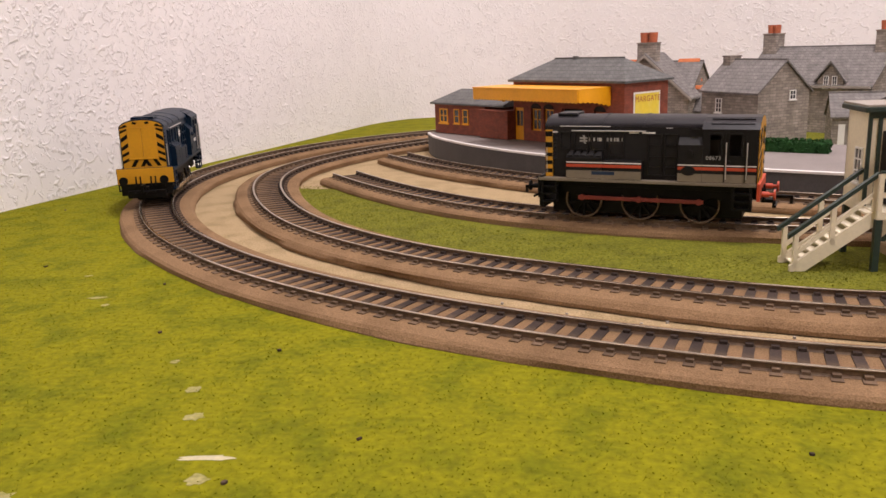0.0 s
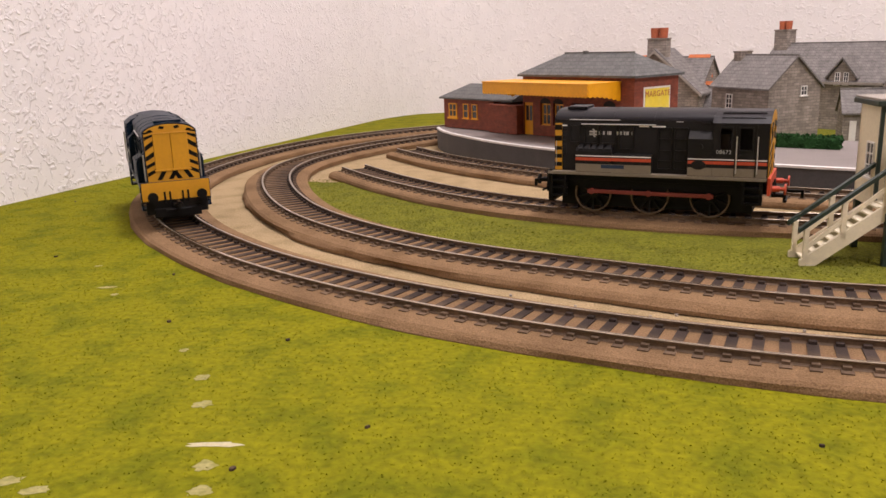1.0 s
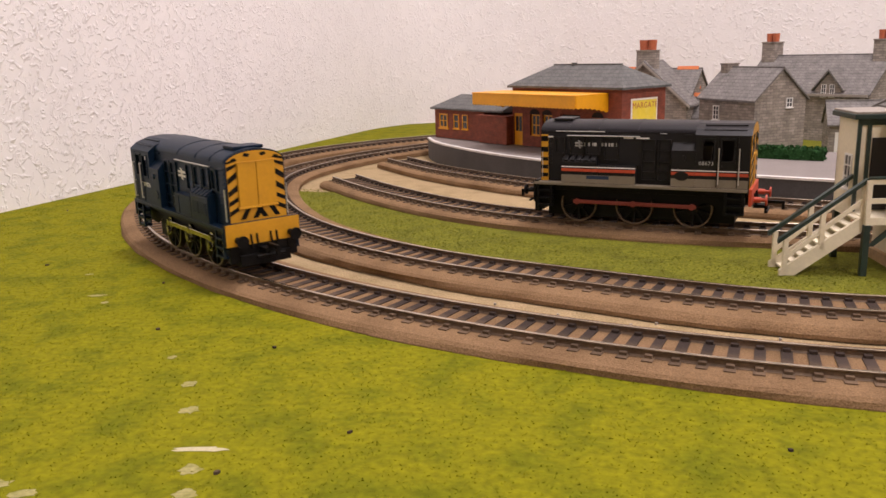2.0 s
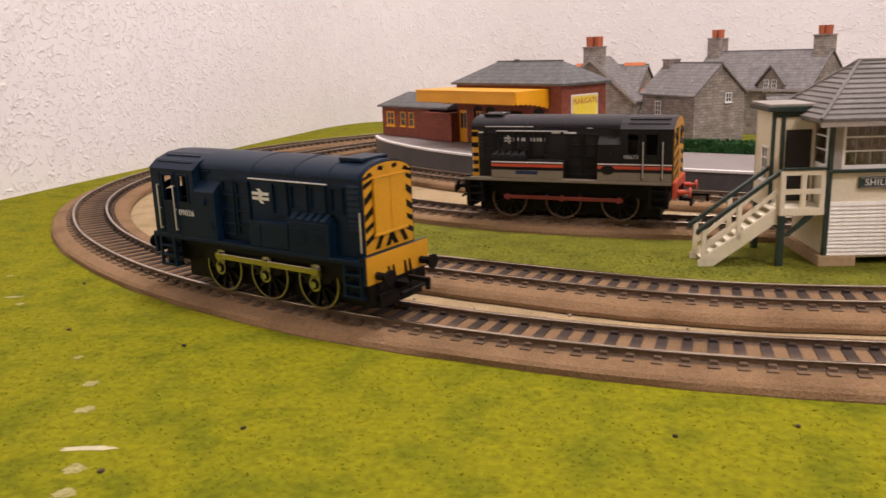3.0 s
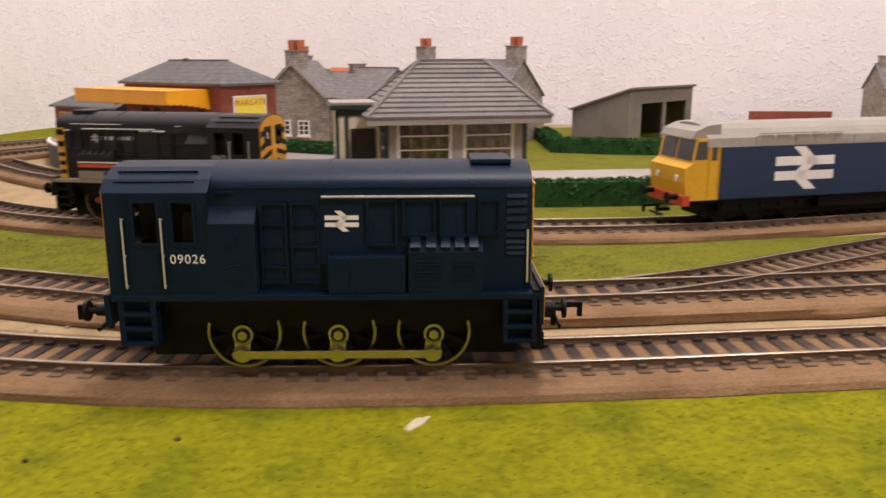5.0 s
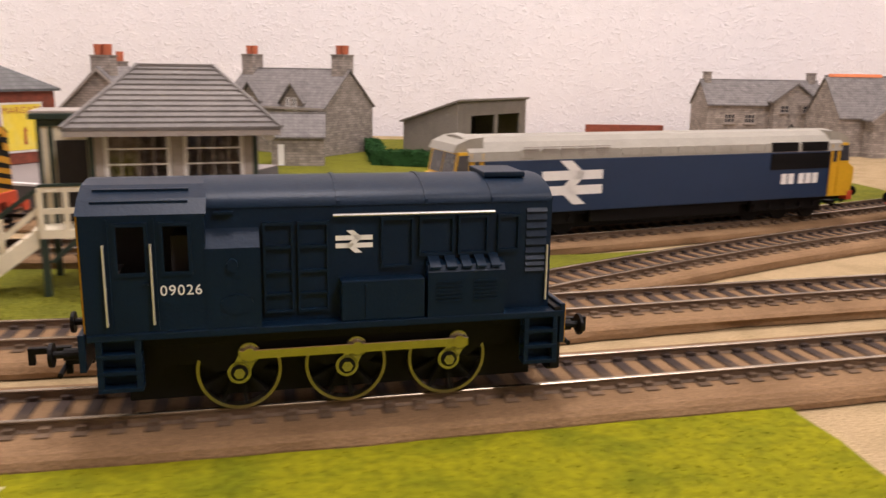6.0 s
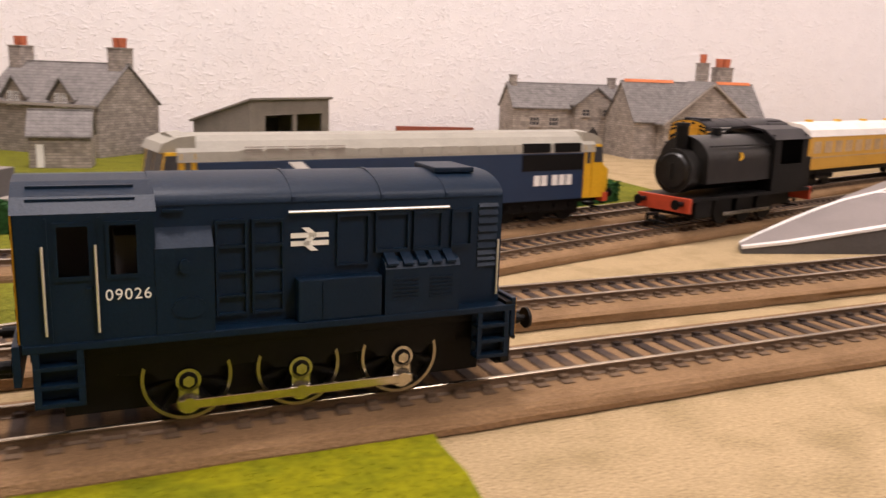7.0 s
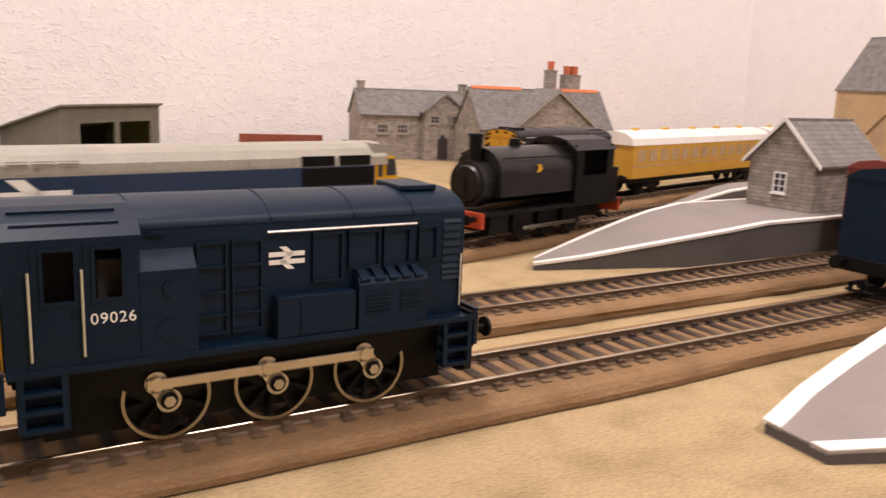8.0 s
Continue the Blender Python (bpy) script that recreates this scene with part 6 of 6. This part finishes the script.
# ---- small things on the ground ----
PATCH = [(0.0675, 0.2190, 6.0, 1.3, 0.1), (0.069, 0.2095, 2.6, 2.6, 1.1), (0.055, 0.240, 2.6, 2.2, 0.2), (0.047, 0.257, 2.2, 1.8, 0.6), (0.032, 0.277, 1.6, 1.2, 0.4), (-0.030, 0.341, 3.6, 1.2, 0.2), (-0.022, 0.332, 1.4, 1.2, 0), (0.2845, 0.2365, 4.2, 1.4, 0.9), (-0.052, 0.372, 1.8, 0.9, 0.3), (0.0725, 0.199, 2.6, 2.2, 0.2), (0.028, 0.199, 3.4, 1.8, 0.4), (0.037, 0.196, 3.2, 1.6, 0.2)]


def blot(name, x, y, a, b, turn, z, material, label, category, seed, h=0.5):
    """A thin torn scrap lying flat."""
    rnd = random.Random(seed)
    bm = M()
    n = 18
    pts = []
    for i in range(n):
        q = 2 * math.pi * i / n
        r = 1 + rnd.uniform(-0.28, 0.28)
        px, py = a * r * math.cos(q), b * r * math.sin(q)
        pts.append((px * math.cos(turn) - py * math.sin(turn) + x * 1000, px * math.sin(turn) + py * math.cos(turn) + y * 1000))
    prism(bm, pts, "z", z, z + h)
    return tagged(part(name, bm, material), label, category)


for i, (x, y, a, b, turn) in enumerate(PATCH):
    blot("bare_patch", x, y, a, b, turn, -0.42, PAPER if i in (0, 7) else FADED, "pale bare patch worn in the grass mat", "patch", 30 + i)["group"] = "bare patches"
rnd = random.Random(8)
for i, (x, y) in enumerate(((0.062, 0.287), (-0.081, 0.386), (-0.153, 0.518), (-0.011, 0.359), (0.015, 0.302), (0.101, 0.23), (0.076, 0.208), (0.204, 0.229), (0.233, 0.235))):
    blot("dark_speck", x, y, rnd.uniform(0.5, 1.1), rnd.uniform(0.3, 0.6), rnd.uniform(0, 3), 0.1, SLEEPER, "dark crumb of scatter lying on the grass", "crumb", 60 + i, 0.6)["group"] = "dark crumbs"
rnd = random.Random(9)
for i in range(7):
    u = rnd.uniform(0.3, 1.15)
    k = int(np.argmin(np.abs(TRACK_A[:, 0] - (0.02 + u * 0.28)) + (TRACK_A[:, 1] > 0.45) * 9))
    p = beside(TRACK_A, 0.034 + rnd.uniform(-0.006, 0.004))[k]
    blot("stone_chip", p[0], p[1], rnd.uniform(0.4, 0.7), rnd.uniform(0.3, 0.5), rnd.uniform(0, 3), -1.6, ROAD, "pale stone chip on the sandy strip", "stone", 90 + i, 0.9)["group"] = "stone chips"


def flock(name, inside, n, h, material, label, seed, z=0.0):
    """Very many short blades over a piece of ground."""
    g = np.random.default_rng(seed)
    x, y = inside(g, n)
    m = len(x)
    a = g.uniform(0, 2 * np.pi, m)
    w = g.uniform(0.00025, 0.0005, m)
    hh = h * g.uniform(0.4, 1.0, m)
    lx, ly = g.normal(0, 0.0007, m), g.normal(0, 0.0007, m)
    v = np.empty((m, 3, 3))
    v[:, 0] = np.c_[x - w * np.cos(a), y - w * np.sin(a), np.full(m, z - 0.0002)]
    v[:, 1] = np.c_[x + w * np.cos(a), y + w * np.sin(a), np.full(m, z - 0.0002)]
    v[:, 2] = np.c_[x + lx, y + ly, z + hh]
    me = bpy.data.meshes.new(name)
    me.from_pydata(v.reshape(-1, 3).tolist(), [], np.arange(3 * m).reshape(-1, 3).tolist())
    me.materials.append(material)
    return tagged(new(name, me), label, "grass", kind="stuff")


def front_grass(g, n):
    x, y = g.uniform(-0.22, 0.46, n), g.uniform(0.17, 0.62, n)
    ex, ey = edge_A[:, 0], edge_A[:, 1]
    keep = np.zeros(n, bool)
    near = [(np.argmin((ex - a) ** 2 + (ey - b) ** 2)) for a, b in zip(x, y)]
    nn = normals(edge_A)[near]
    d = (x - ex[near]) * nn[:, 0] + (y - ey[near]) * nn[:, 1]
    keep = (d < -0.0005) & (x > -0.2 + (0.45 - y) * -0.05) & (x < 0.458)
    for px, py, a, b, turn in PATCH:
        keep &= np.hypot(x - px, (y - py) * 1.8) > a * 0.00085
    return x[keep], y[keep]


def strip_grass(g, n):
    k = g.integers(0, len(TRACK_B), n)
    nb = normals(TRACK_B)[k]
    p = TRACK_B[k] + nb * g.uniform(0.0195, 0.07, n)[:, None] + np.c_[nb[:, 1], -nb[:, 0]] * g.uniform(-0.004, 0.004, n)[:, None]
    c = TRACK_C
    near = [(np.argmin((c[:, 0] - a) ** 2 + (c[:, 1] - b) ** 2)) for a, b in p]
    nc = normals(c)[near]
    d = (p[:, 0] - c[near, 0]) * nc[:, 0] + (p[:, 1] - c[near, 1]) * nc[:, 1]
    keep = (d < -0.019) & (p[:, 0] > -0.03) & (p[:, 0] < 0.38) & (p[:, 1] < 0.60)
    keep &= ~((p[:, 0] > 0.283) & (p[:, 0] < 0.347) & (p[:, 1] > 0.378) & (p[:, 1] < 0.424))
    return p[keep, 0], p[keep, 1]


flock("grass_blades", front_grass, 120000, 0.0005, BLADE, "short yellow-green flock fibres on the grass mat", 1)
flock("grass_blades", strip_grass, 30000, 0.0007, GRASS_D, "short olive flock fibres between the tracks", 2, -0.0006)


# ---- movement ----
TRACK_S = np.r_[0, np.cumsum(np.hypot(*np.diff(TRACK_A, axis=0).T))]


def on_track(s):
    return np.array([np.interp(s, TRACK_S, TRACK_A[:, 0]), np.interp(s, TRACK_S, TRACK_A[:, 1])])


# seconds and the middle axle's length along the outer track
RUN = [(0.0, 0.580), (0.5, 0.624), (1.0, 0.669), (2.5, 0.8275), (3.0, 0.8805), (3.5, 0.9357), (4.0, 0.9873), (4.5, 1.0304), (6.0, 1.1608), (6.5, 1.2035), (7.0, 1.240), (7.5, 1.2812), (8.0, 1.3187)]
RUN_T, RUN_S = (np.array(c) for c in zip(*RUN))
RUN_V = np.gradient(RUN_S, RUN_T)        # speed at each row


def gone(t):
    """The length run at t seconds, gliding smoothly from row to row."""
    i = int(np.clip(np.searchsorted(RUN_T, t) - 1, 0, len(RUN_T) - 2))
    h = RUN_T[i + 1] - RUN_T[i]
    u = (t - RUN_T[i]) / h
    a, b = (1 + 2 * u) * (1 - u) ** 2, u * u * (3 - 2 * u)
    return float(a * RUN_S[i] + b * RUN_S[i + 1] + h * u * (1 - u) ** 2 * RUN_V[i] - h * u * u * (1 - u) * RUN_V[i + 1])


def runner_pose(t):
    s = gone(t)
    a, b = on_track(s - 0.023), on_track(s + 0.023)
    c = (a + b + on_track(s)) / 3
    return pose(c[0], c[1], 0.006, 0, 0, math.degrees(math.atan2(b[1] - a[1], b[0] - a[0])))


def motions():
    ticks = [round(0.1 * i, 1) for i in range(81)]
    walk(runner, [(t, runner_pose(t)) for t in ticks])
    for w, x, s in runner_wheels:
        rows = []
        for t in ticks:
            turn = math.degrees((gone(t) - 1.240) / 0.00885)
            rows.append((t, pose(x / 1000, s * 0.0088, 0.009) @ pose(0, 0, 0, 0, turn, 0) @ pose(0, 0, 0, 0, 0, 0 if s < 0 else 180)))
        walk(w, rows)
    for r, s in runner_rods:
        rows = []
        for t in ticks:
            turn = (gone(t) - 1.240) / 0.00885
            rows.append((t, pose(-0.0048 * math.sin(turn), 0, 0.009 - 0.0048 * math.cos(turn))))
        walk(r, rows)

motions()
